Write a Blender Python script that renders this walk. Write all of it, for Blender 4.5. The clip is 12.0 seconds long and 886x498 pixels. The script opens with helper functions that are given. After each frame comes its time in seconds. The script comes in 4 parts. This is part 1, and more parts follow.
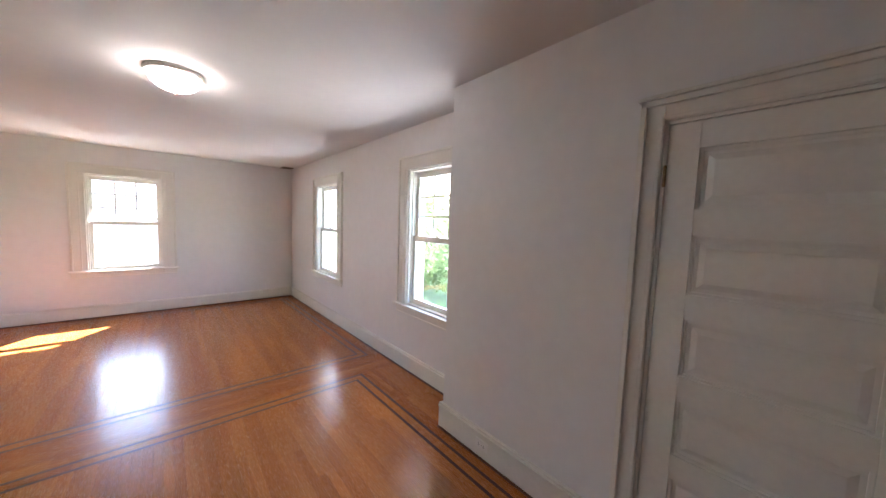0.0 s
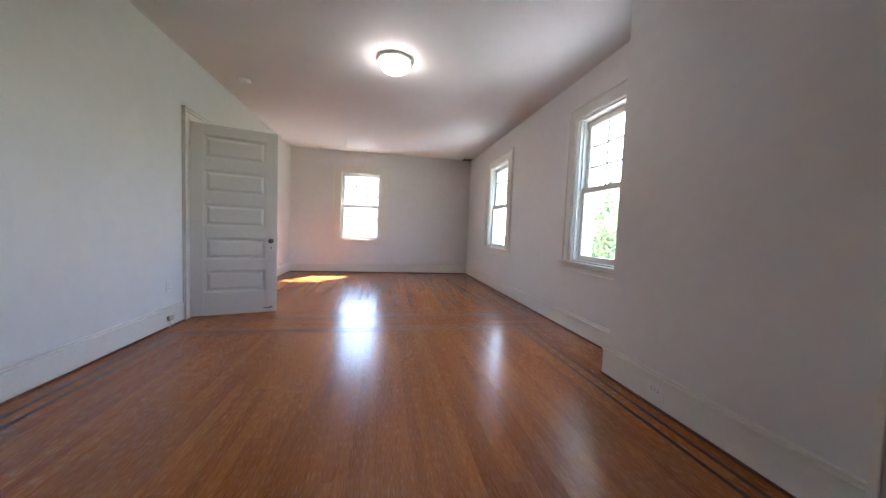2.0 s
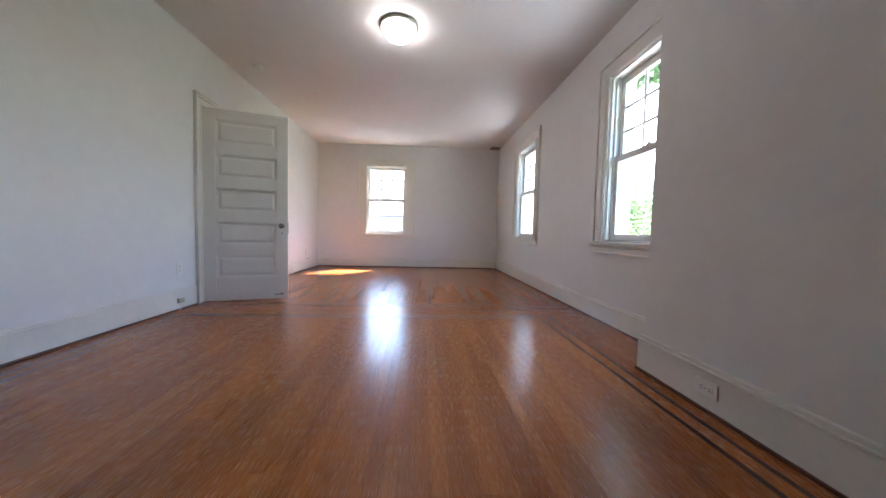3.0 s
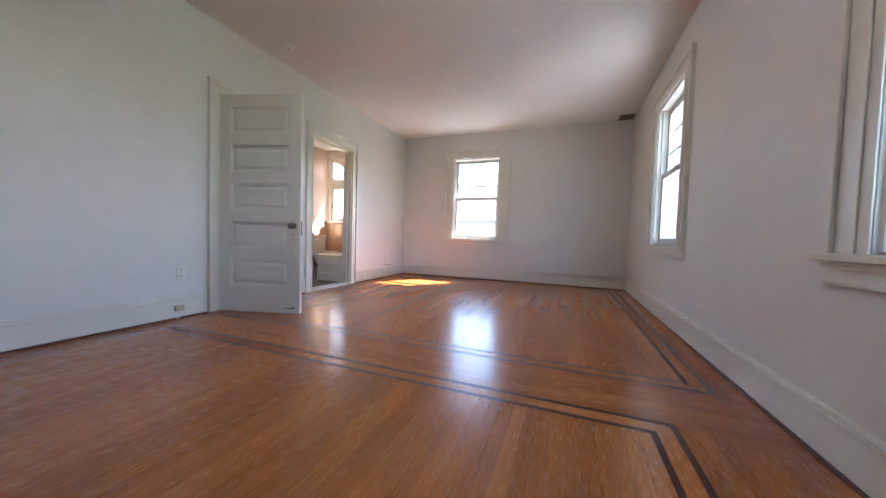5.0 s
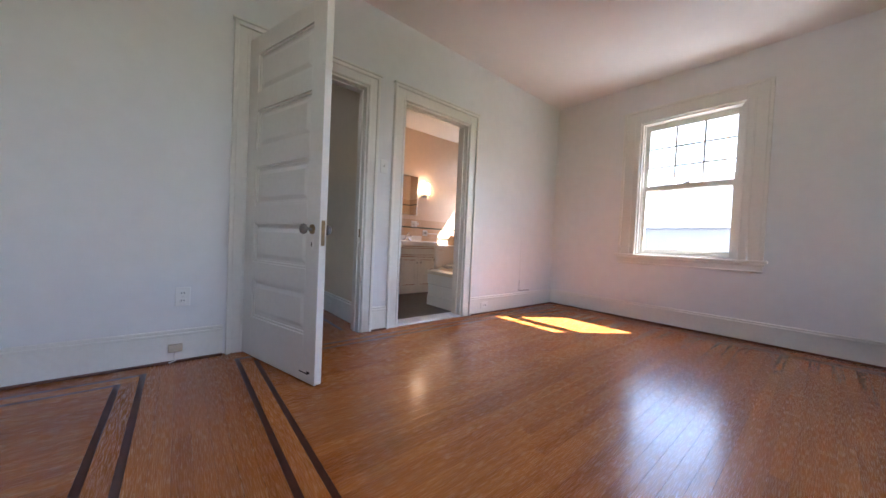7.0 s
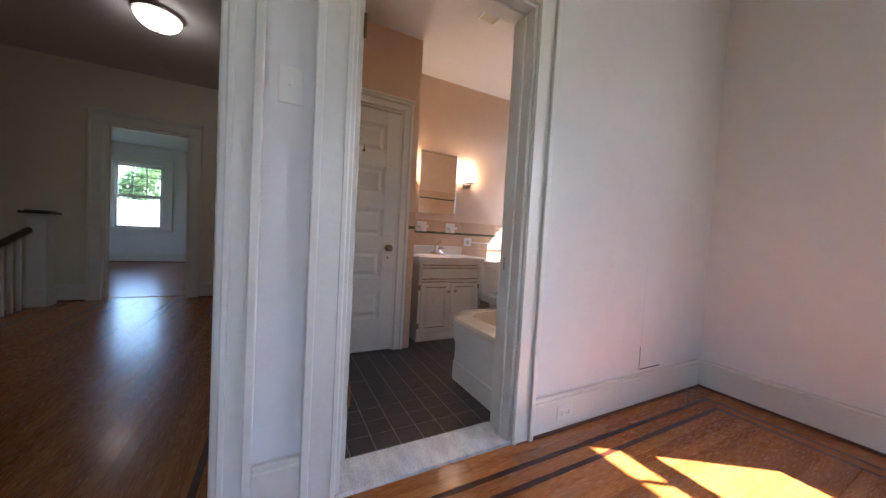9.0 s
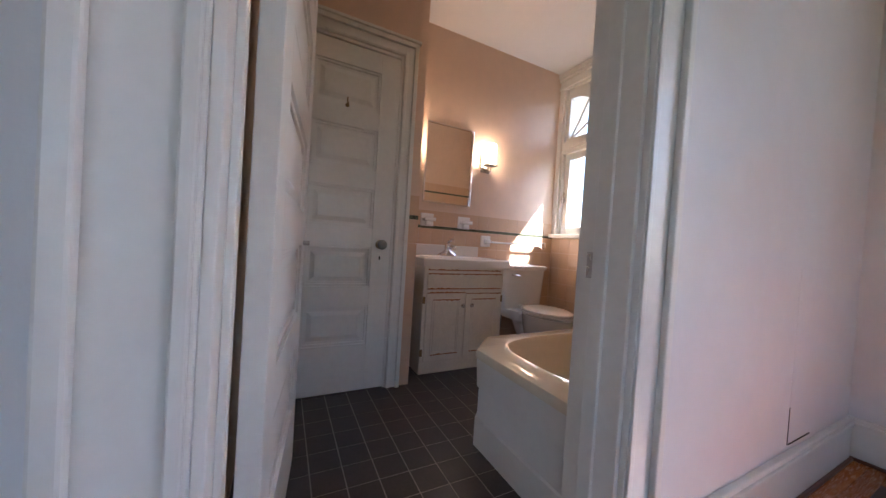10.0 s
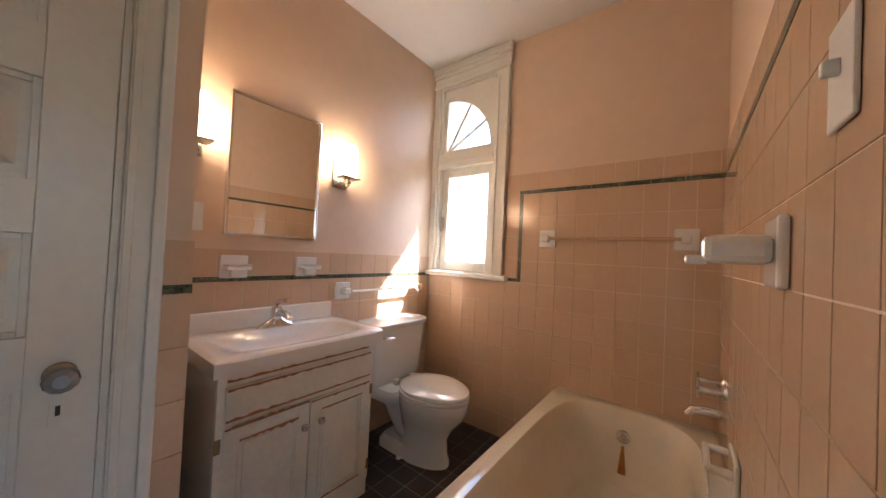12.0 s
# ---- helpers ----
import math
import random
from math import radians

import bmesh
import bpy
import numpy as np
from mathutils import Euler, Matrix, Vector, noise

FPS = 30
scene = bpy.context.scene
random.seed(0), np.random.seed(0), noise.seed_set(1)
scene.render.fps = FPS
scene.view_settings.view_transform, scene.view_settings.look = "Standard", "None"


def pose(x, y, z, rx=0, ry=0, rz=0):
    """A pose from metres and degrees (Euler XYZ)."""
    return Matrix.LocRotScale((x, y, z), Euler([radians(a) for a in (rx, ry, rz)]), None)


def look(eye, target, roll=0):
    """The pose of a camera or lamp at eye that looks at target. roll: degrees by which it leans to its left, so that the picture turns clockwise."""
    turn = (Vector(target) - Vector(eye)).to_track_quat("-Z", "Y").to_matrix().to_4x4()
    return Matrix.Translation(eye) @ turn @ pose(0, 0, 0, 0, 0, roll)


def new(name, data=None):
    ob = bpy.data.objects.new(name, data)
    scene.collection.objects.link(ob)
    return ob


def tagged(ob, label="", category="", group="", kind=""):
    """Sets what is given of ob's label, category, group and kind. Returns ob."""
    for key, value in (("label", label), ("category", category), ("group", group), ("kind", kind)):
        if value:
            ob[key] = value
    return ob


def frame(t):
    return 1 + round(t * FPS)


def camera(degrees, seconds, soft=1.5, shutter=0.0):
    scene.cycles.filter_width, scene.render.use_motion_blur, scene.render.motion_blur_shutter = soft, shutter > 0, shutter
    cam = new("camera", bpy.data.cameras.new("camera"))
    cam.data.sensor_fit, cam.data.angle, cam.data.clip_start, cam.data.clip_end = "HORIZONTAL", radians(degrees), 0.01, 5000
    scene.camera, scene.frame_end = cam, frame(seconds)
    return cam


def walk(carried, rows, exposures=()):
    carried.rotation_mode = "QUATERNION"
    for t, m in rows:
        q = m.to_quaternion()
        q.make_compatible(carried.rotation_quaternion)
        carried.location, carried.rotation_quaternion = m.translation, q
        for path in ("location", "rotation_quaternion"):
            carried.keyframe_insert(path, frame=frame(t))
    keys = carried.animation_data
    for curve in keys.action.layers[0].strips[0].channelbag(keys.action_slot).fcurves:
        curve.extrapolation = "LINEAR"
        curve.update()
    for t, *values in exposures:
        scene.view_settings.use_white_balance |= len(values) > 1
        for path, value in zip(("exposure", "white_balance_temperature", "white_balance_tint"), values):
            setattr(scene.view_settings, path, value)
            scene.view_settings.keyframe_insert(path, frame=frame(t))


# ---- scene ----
# ---- camera ----
cam = camera(108.6, 12.0)
PATH = [
    (0, (0.375, -0.582, 1.76), (1.685, 0.921, 1.6), 2.0),
    (0.5, (0.321, -0.728, 1.569), (0.996, 1.149, 1.43), 0.5),
    (1, (0.308, -0.741, 1.442), (0.692, 1.216, 1.303), 0.9),
    (1.5, (0.343, -0.736, 1.258), (0.714, 1.225, 1.13), 1.9),
    (2, (0.378, -0.782, 1.075), (0.755, 1.179, 0.96), 2.3),
    (2.5, (0.523, -0.722, 0.89), (0.83, 1.251, 0.784), 1.8),
    (3, (0.728, -0.523, 0.836), (0.858, 1.47, 0.735), 1.4),
    (5, (1.546, 0.995, 0.808), (0.827, 2.86, 0.732), 1.7),
    (5.5, (1.537, 1.46, 0.803), (0.528, 3.185, 0.732), 2.0),
    (6, (1.409, 1.965, 0.824), (0.276, 3.612, 0.763), 2.2),
    (6.5, (1.191, 2.402, 0.83), (-0.212, 3.825, 0.767), 2.4),
    (7, (0.889, 2.801, 0.834), (-0.648, 4.08, 0.788), 2.6),
    (7.2, (0.741, 2.959, 0.835), (-0.804, 4.228, 0.783), 3.2),
    (9, (-0.503, 4.201, 1.018), (-2.277, 5.122, 0.94), 3.2),
    (9.5, (-0.88, 4.397, 0.957), (-2.664, 5.299, 0.906), 3.4),
    (10, (-1.231, 4.509, 0.928), (-3.018, 5.406, 0.892), 3.7),
    (10.5, (-1.514, 4.652, 0.915), (-3.157, 5.793, 0.909), 3.4),
    (11, (-1.711, 4.804, 0.928), (-3.19, 6.151, 0.946), 3.1),
    (11.5, (-1.915, 4.879, 1.047), (-3.184, 6.424, 1.088), 2.9),
    (12, (-1.998, 4.981, 1.214), (-3.218, 6.566, 1.251), 2.7),
]

# ---- light ----
EXPOSURE = [(0.0, 4.6, 6350, 17), (1.0, 4.3, 6200, 15), (3.0, 4.2, 6000, 13), (7.0, 3.95, 6050, 15), (9.0, 3.7, 5800, 15), (10.0, 3.45, 5600, 15), (11.0, 3.5, 6150, 16), (12.0, 3.65, 6000, 11)]
walk(cam, [(t, look(eye, target, roll)) for t, eye, target, roll in PATH], EXPOSURE)

SUN = Vector((0.66, 1.0, 1.166)).normalized()
world = bpy.data.worlds.new("sky")
world.use_nodes = True
scene.world = world
wn = world.node_tree.nodes
sky = wn.new("ShaderNodeTexSky")
sky.sky_type, sky.sun_disc = "NISHITA", False
sky.sun_elevation, sky.sun_rotation = math.asin(SUN.z), math.atan2(SUN.x, SUN.y)
world.node_tree.links.new(sky.outputs[0], wn["Background"].inputs[0])
wn["Background"].inputs[1].default_value = 0.15
sun = new("sun", bpy.data.lights.new("sun", "SUN"))
sun.data.energy, sun.data.angle, sun.data.color = 5.0, radians(0.53), (1.0, 0.94, 0.86)
sun.matrix_world = look(SUN * 30, (0, 0, 0))


# ---- materials ----
def material(name, color, rough=0.5, metal=0.0, vary=0.06, size=3.0, bump=0.0, bump_size=60.0, color2=None,
             stretch=(1, 1, 1), per_piece=0.0, emit=None, coat=0.0, spec=0.5):
    m = bpy.data.materials.new(name)
    m.use_nodes = True
    n, l = m.node_tree.nodes, m.node_tree.links
    b = n["Principled BSDF"]
    b.inputs["Roughness"].default_value, b.inputs["Metallic"].default_value = rough, metal
    b.inputs["Coat Weight"].default_value = coat
    b.inputs["Specular IOR Level"].default_value = spec
    b.inputs["Coat Roughness"].default_value = 0.12
    geo = n.new("ShaderNodeNewGeometry")
    mp = n.new("ShaderNodeMapping")
    mp.inputs["Scale"].default_value = stretch
    l.new(geo.outputs["Position"], mp.inputs["Vector"])
    big, fine = n.new("ShaderNodeTexNoise"), n.new("ShaderNodeTexNoise")
    big.inputs["Scale"].default_value, fine.inputs["Scale"].default_value = size, size * 9
    big.inputs["Detail"].default_value, fine.inputs["Detail"].default_value = 3, 4
    l.new(mp.outputs[0], big.inputs["Vector"]), l.new(mp.outputs[0], fine.inputs["Vector"])
    mix = n.new("ShaderNodeMix")
    mix.data_type = "RGBA"
    a = tuple(c * (1 - vary) for c in color)
    z = color2 or tuple(min(1, c * (1 + vary)) for c in color)
    mix.inputs[6].default_value, mix.inputs[7].default_value = (*a, 1), (*z, 1)
    add = n.new("ShaderNodeMath")
    add.operation = "ADD"
    l.new(big.outputs["Fac"], add.inputs[0]), l.new(fine.outputs["Fac"], add.inputs[1])
    rng = n.new("ShaderNodeMapRange")
    rng.inputs["From Min"].default_value, rng.inputs["From Max"].default_value = 0.75, 1.25
    l.new(add.outputs[0], rng.inputs["Value"])
    fac = rng.outputs[0]
    if per_piece:
        info = n.new("ShaderNodeObjectInfo")
        s = n.new("ShaderNodeMath")
        s.operation = "ADD"
        l.new(info.outputs["Random"], s.inputs[0]), l.new(geo.outputs["Random Per Island"], s.inputs[1])
        fr = n.new("ShaderNodeMath")
        fr.operation = "FRACT"
        l.new(s.outputs[0], fr.inputs[0])
        w = n.new("ShaderNodeMix")
        w.inputs[0].default_value = per_piece
        l.new(fac, w.inputs[2]), l.new(fr.outputs[0], w.inputs[3])
        fac = w.outputs[0]
    l.new(fac, mix.inputs[0])
    l.new(mix.outputs[2], b.inputs["Base Color"])
    rr = n.new("ShaderNodeMapRange")
    rr.inputs["To Min"].default_value, rr.inputs["To Max"].default_value = rough * 0.85, min(1, rough * 1.15)
    l.new(fine.outputs["Fac"], rr.inputs["Value"])
    l.new(rr.outputs[0], b.inputs["Roughness"])
    if bump:
        t = n.new("ShaderNodeTexNoise")
        t.inputs["Scale"].default_value, t.inputs["Detail"].default_value = bump_size, 4
        l.new(mp.outputs[0], t.inputs["Vector"])
        bp = n.new("ShaderNodeBump")
        bp.inputs["Strength"].default_value, bp.inputs["Distance"].default_value = bump, 0.01
        l.new(t.outputs["Fac"], bp.inputs["Height"])
        l.new(bp.outputs[0], b.inputs["Normal"])
    if emit:
        b.inputs["Emission Color"].default_value = (*emit[0], 1)
        b.inputs["Emission Strength"].default_value = emit[1]
    return m


def glass_material(name, tint):
    m = bpy.data.materials.new(name)
    m.use_nodes = True
    n, l = m.node_tree.nodes, m.node_tree.links
    out = n["Material Output"]
    clear, shine, mix, face = (n.new(k) for k in ("ShaderNodeBsdfTransparent", "ShaderNodeBsdfGlossy", "ShaderNodeMixShader", "ShaderNodeLayerWeight"))
    power, fres = n.new("ShaderNodeMath"), n.new("ShaderNodeMath")
    power.operation, fres.operation = "POWER", "MULTIPLY_ADD"
    power.inputs[1].default_value = 5.0
    fres.inputs[1].default_value, fres.inputs[2].default_value = 0.9, 0.04
    l.new(face.outputs["Facing"], power.inputs[0]), l.new(power.outputs[0], fres.inputs[0])
    clear.inputs[0].default_value = (*tint, 1)
    shine.inputs["Roughness"].default_value = 0.02
    l.new(fres.outputs[0], mix.inputs[0]), l.new(clear.outputs[0], mix.inputs[1]), l.new(shine.outputs[0], mix.inputs[2])
    l.new(mix.outputs[0], out.inputs[0])
    return m


WALL = material("white_wall_paint", (0.73, 0.725, 0.72), 0.55, vary=0.025, size=1.2, bump=0.05, bump_size=90)
CEIL = material("ceiling_paint", (0.73, 0.715, 0.70), 0.7, vary=0.02, size=0.8, bump=0.04, bump_size=70)
TRIM = material("white_trim_paint", (0.74, 0.725, 0.675), 0.32, vary=0.03, size=4, bump=0.06, bump_size=35)
HALLP = material("cream_hall_paint", (0.72, 0.66, 0.54), 0.55, vary=0.03, size=1.5, bump=0.05, bump_size=90)
PEACH = material("peach_wall_paint", (0.71, 0.54, 0.41), 0.5, vary=0.03, size=1.5, bump=0.05, bump_size=90)
TILE = material("peach_glazed_tile", (0.64, 0.45, 0.31), 0.13, vary=0.05, size=5, bump=0.04, bump_size=14, per_piece=0.5)
GROUT = material("tile_grout", (0.73, 0.58, 0.47), 0.8, vary=0.08, size=20)
GREEN = material("green_mosaic_tile", (0.06, 0.075, 0.055), 0.25, vary=0.6, size=60, color2=(0.20, 0.22, 0.15))
OAK = dict(rough=0.27, size=2.2, color2=(0.45, 0.158, 0.035), per_piece=0.5, coat=0.15, spec=0.45)
OAKY = material("oak_floor_lengthwise", (0.25, 0.070, 0.013), stretch=(26, 0.8, 1), **OAK)
OAKX = material("oak_floor_crosswise", (0.25, 0.070, 0.013), stretch=(0.8, 26, 1), **OAK)
INLAY = material("dark_walnut_inlay", (0.062, 0.016, 0.008), 0.36, vary=0.3, size=14, spec=0.3)
SHOE = material("dark_stained_shoe_moulding", (0.11, 0.035, 0.016), 0.35, vary=0.25, size=9)
SUBFLOOR = material("floor_joint_shadow", (0.10, 0.04, 0.02), 0.7, vary=0.2, size=8)
SLATE = material("dark_vinyl_floor_tile", (0.032, 0.027, 0.028), 0.42, size=9, color2=(0.062, 0.050, 0.049), per_piece=0.3, bump=0.08, bump_size=30)
FGROUT = material("floor_grout", (0.30, 0.26, 0.24), 0.85, vary=0.2, size=16)
MARBLE = material("white_marble", (0.55, 0.55, 0.56), 0.3, size=7, color2=(0.82, 0.82, 0.81), stretch=(1, 2.5, 1))
CHINA = material("white_porcelain", (0.82, 0.81, 0.79), 0.08, vary=0.015, size=3, coat=0.5)
ENAMEL = material("cream_tub_enamel", (0.76, 0.69, 0.56), 0.12, vary=0.03, size=3, coat=0.5)
APRON = material("white_tub_enamel", (0.80, 0.78, 0.74), 0.14, vary=0.02, size=3, coat=0.4)
VTOP = material("cultured_marble_top", (0.80, 0.76, 0.72), 0.14, vary=0.02, size=5, coat=0.4)
VPAINT = material("worn_cream_cabinet_paint", (0.75, 0.70, 0.62), 0.4, vary=0.06, size=6, bump=0.08, bump_size=30)
RAW = material("bare_worn_wood", (0.36, 0.14, 0.045), 0.7, vary=0.4, size=30)
CHROME = material("chrome", (0.75, 0.75, 0.76), 0.09, 1.0, vary=0.03, size=8)
NICKEL = material("brushed_nickel", (0.50, 0.47, 0.43), 0.28, 1.0, vary=0.08, size=12)
SATIN = material("satin_nickel", (0.62, 0.60, 0.57), 0.45, 0.6, vary=0.06, size=12)
BRASS = material("aged_brass", (0.28, 0.20, 0.11), 0.4, 1.0, vary=0.25, size=25)
IRON = material("dark_iron", (0.03, 0.028, 0.025), 0.45, 0.7, vary=0.3, size=25)
MIRROR = material("mirror_silver", (0.86, 0.86, 0.84), 0.015, 1.0, vary=0.01)
PLATE = material("white_plastic", (0.78, 0.77, 0.74), 0.35, vary=0.02, size=8)
BEIGE = material("beige_plastic", (0.50, 0.44, 0.33), 0.4, vary=0.05, size=9)
# Near-black, painted in for the shade within slots, vent and joint.
DARK = material("dark_void", (0.012, 0.011, 0.010), 0.8, vary=0.2)
RAIL = material("dark_mahogany", (0.035, 0.014, 0.009), 0.3, vary=0.3, size=10)
VENTM = material("brown_painted_metal", (0.16, 0.12, 0.09), 0.5, 0.2, vary=0.15, size=10)
RUST = material("rust_stain", (0.42, 0.17, 0.03), 0.5, vary=0.3, size=20)
PANE = glass_material("window_glass", (0.95, 0.97, 0.975))
KNOBGLASS = material("clear_knob_glass", (0.34, 0.33, 0.31), 0.06, 0.5, vary=0.1, size=40)
BOWL = material("lit_frosted_glass", (0.9, 0.88, 0.84), 0.4, vary=0.02, emit=((1.0, 0.93, 0.84), 2.2))
SHADE = material("lit_opal_shade", (0.9, 0.85, 0.75), 0.4, vary=0.02, emit=((1.0, 0.72, 0.45), 2.9))
BULB = material("lit_opal_hall", (0.9, 0.88, 0.84), 0.4, vary=0.02, emit=((1.0, 0.88, 0.74), 0.9))
SIDING = material("white_siding", (0.72, 0.72, 0.72), 0.6, vary=0.05, size=2)
GREYSIDE = material("blue_grey_siding", (0.26, 0.27, 0.32), 0.6, vary=0.08, size=2)
SHINGLE = material("grey_shingle", (0.16, 0.16, 0.17), 0.9, vary=0.3, size=6)
GRASS = material("grass", (0.05, 0.10, 0.025), 0.9, vary=0.4, size=0.7, bump=0.4, bump_size=20)
ASPHALT = material("asphalt", (0.06, 0.06, 0.062), 0.9, vary=0.25, size=2)
CONCRETE = material("pale_concrete", (0.50, 0.49, 0.46), 0.85, vary=0.12, size=1.0)
BARK = material("bark", (0.09, 0.065, 0.045), 0.9, vary=0.4, size=5, bump=0.5, bump_size=20)
LEAF = material("leaf", (0.07, 0.12, 0.045), 0.5, size=1.5, color2=(0.12, 0.18, 0.08), per_piece=0.5)
ln, ll = LEAF.node_tree.nodes, LEAF.node_tree.links
trans, both_ways = ln.new("ShaderNodeBsdfTranslucent"), ln.new("ShaderNodeMixShader")
trans.inputs[0].default_value = (0.20, 0.30, 0.12, 1)
both_ways.inputs[0].default_value = 0.5
ll.new(ln["Principled BSDF"].outputs[0], both_ways.inputs[1]), ll.new(trans.outputs[0], both_ways.inputs[2])
ll.new(both_ways.outputs[0], ln["Material Output"].inputs[0])
DGLASS = material("dark_house_window", (0.03, 0.035, 0.04), 0.08, vary=0.2)


# ---- mesh helpers ----
def finish(name, bm, mat, parent=None, label="", smooth=False):
    me = bpy.data.meshes.new(name)
    bmesh.ops.recalc_face_normals(bm, faces=bm.faces)
    bm.to_mesh(me)
    bm.free()
    me.materials.append(mat)
    if smooth:
        me.polygons.foreach_set("use_smooth", [True] * len(me.polygons))
        me.set_sharp_from_angle(angle=radians(38))
    ob = new(name, me)
    ob.parent = parent
    if label:
        tagged(ob, label)
    return ob


part = finish


def thing(name, m, label, category, group="", kind=""):
    ob = new(name)
    ob.empty_display_size = 0.05
    ob.matrix_world = m
    return tagged(ob, label, category, group, kind)


def slab(bm, x0, x1, y0, y1, z0, z1, bevel=0.0):
    vs = [bm.verts.new((x, y, z)) for z in (z0, z1) for y in (y0, y1) for x in (x0, x1)]
    fs = [bm.faces.new([vs[i] for i in q]) for q in ((0, 2, 3, 1), (4, 5, 7, 6), (0, 1, 5, 4), (2, 6, 7, 3), (0, 4, 6, 2), (1, 3, 7, 5))]
    if bevel:
        es = {e for f in fs for e in f.edges}
        bmesh.ops.bevel(bm, geom=list(es), offset=bevel, segments=2, affect="EDGES", profile=0.5)
    return bm


def slabs(boxes, bevel=0.0):
    bm = bmesh.new()
    for b in boxes:
        slab(bm, *b, bevel)
    return bm


def lathe(profile, n=32, m=None):
    bm = bmesh.new()
    rings = []
    for r, z in profile:
        rings.append([bm.verts.new((r * math.cos(2 * math.pi * i / n), r * math.sin(2 * math.pi * i / n), z)) for i in range(n)])
    for a, b in zip(rings, rings[1:]):
        for i in range(n):
            bm.faces.new((a[i], a[(i + 1) % n], b[(i + 1) % n], b[i]))
    bm.faces.new(rings[0]), bm.faces.new(rings[-1])
    if m:
        bmesh.ops.transform(bm, matrix=m, verts=bm.verts)
    return bm


def loft(rings, close_first=True, close_last=True):
    bm = bmesh.new()
    vs = [[bm.verts.new(p) for p in ring] for ring in rings]
    n = len(vs[0])
    for a, b in zip(vs, vs[1:]):
        for i in range(n):
            bm.faces.new((a[i], a[(i + 1) % n], b[(i + 1) % n], b[i]))
    if close_first:
        bm.faces.new(vs[0])
    if close_last:
        bm.faces.new(vs[-1])
    return bm


def pipe(points, r, n=12):
    rings = []
    for i, p in enumerate(points):
        p = Vector(p)
        d = (Vector(points[min(i + 1, len(points) - 1)]) - Vector(points[max(i - 1, 0)])).normalized()
        a = d.orthogonal().normalized()
        if abs(d.z) < 0.9:
            a = d.cross(Vector((0, 0, 1))).normalized()
        b = d.cross(a)
        rings.append([p + r * (math.cos(2 * math.pi * k / n) * a + math.sin(2 * math.pi * k / n) * b) for k in range(n)])
    return loft(rings)


def wall(name, axis, near, far, a0, a1, z0, z1, mat, openings=(), label="plain painted plaster wall"):
    """A wall between two planes of an axis, from a0 to a1 along the other one, with openings (a, b, low, high)."""
    cuts = []
    edge = a0
    for o0, o1, lo, hi in sorted(openings):
        cuts.append((edge, o0, z0, z1))
        if lo > z0:
            cuts.append((o0, o1, z0, lo))
        cuts.append((o0, o1, hi, z1))
        edge = o1
    cuts.append((edge, a1, z0, z1))
    boxes = [(near, far, a, b, lo, hi) if axis == "x" else (a, b, near, far, lo, hi) for a, b, lo, hi in cuts]
    return tagged(finish(name, slabs(boxes), mat), label, "wall", kind="structure")


# ---- structure: the bedroom ----
LX, RX, FY, TOP = -1.71, 2.51, 7.07, 2.84
CX, CY, BACK = 2.14, 1.37, -1.75
BX, BY, PX, BTOP = -3.67, 6.98, -1.86, 2.71
HALLY = 4.12
WZ0, WZ1, WH = 0.80, 2.355, 0.46
WFAR, WR1, WR2, W2 = -0.135, 4.97, 2.03, 1.19
wall("wall_far", "y", FY, 7.30, LX, 2.75, -0.1, 3.1, WALL, [(WFAR - WH, WFAR + WH, WZ0, WZ1)], "white painted plaster wall with a window")
wall("wall_right", "x", RX, 2.75, BACK, FY, -0.1, 3.1, WALL, [(WR1 - WH, WR1 + WH, WZ0, WZ1), (WR2 - WH, WR2 + WH, WZ0, WZ1)], "white painted plaster wall with two windows")
wall("wall_closet", "x", CX, 2.22, BACK, CY, -0.05, TOP, WALL, [(-0.93, -0.10, -0.05, 2.265)], "white painted closet wall that juts into the room")
wall("wall_closet_return", "y", CY - 0.1, CY, 2.22, RX, -0.05, TOP, WALL)
wall("wall_back", "y", BACK - 0.15, BACK, PX, 2.75, -0.1, 3.1, WALL)
wall("wall_left", "x", -1.77, LX, BACK, 7.30, -0.1, TOP, WALL, [(3.16, 4.045, -0.1, 2.15), (4.42, 5.265, -0.1, 2.14)], "white painted plaster wall with two doorways")
tagged(finish("ceiling", slabs([(LX, 2.75, BACK, FY, TOP, 3.1)]), CEIL), "white painted plaster ceiling", "ceiling", kind="structure")
tagged(finish("floor", slabs([(PX, 2.75, BACK, 7.1, -0.2, -0.018)]), SUBFLOOR), "varnished red oak strip floor with dark inlaid bands", "floor", kind="structure")

# hall, stairwell and the room across it
wall("wall_hall_door_side", "x", PX, -1.77, BACK, HALLY + 0.03, -0.1, TOP, HALLP, [(3.16, 4.045, -0.1, 2.15)], "cream painted hall wall with a doorway")
wall("wall_hall_bath", "y", HALLY, 4.19, -3.82, PX, -0.1, TOP, HALLP, label="cream painted hall wall")
wall("wall_hall_side", "x", -3.82, -3.74, HALLY + 0.07, 5.2, -0.1, TOP, HALLP)
wall("wall_hall_end", "y", 5.1, 5.2, -6.05, -3.82, -0.1, TOP, HALLP)
wall("wall_hall_far", "x", -5.98, -5.9, 0.6, 5.1, -2.8, TOP, HALLP, [(2.28, 3.12, -0.05, 2.17), (3.64, 4.40, -0.05, 2.15)], "cream painted hall wall with two doorways")
wall("wall_stairwell", "y", 0.5, 0.6, -6.05, PX, -2.8, TOP, HALLP)
wall("wall_stairwell_side", "x", -3.0, -2.9, 0.6, 1.72, -2.8, -0.2, HALLP)
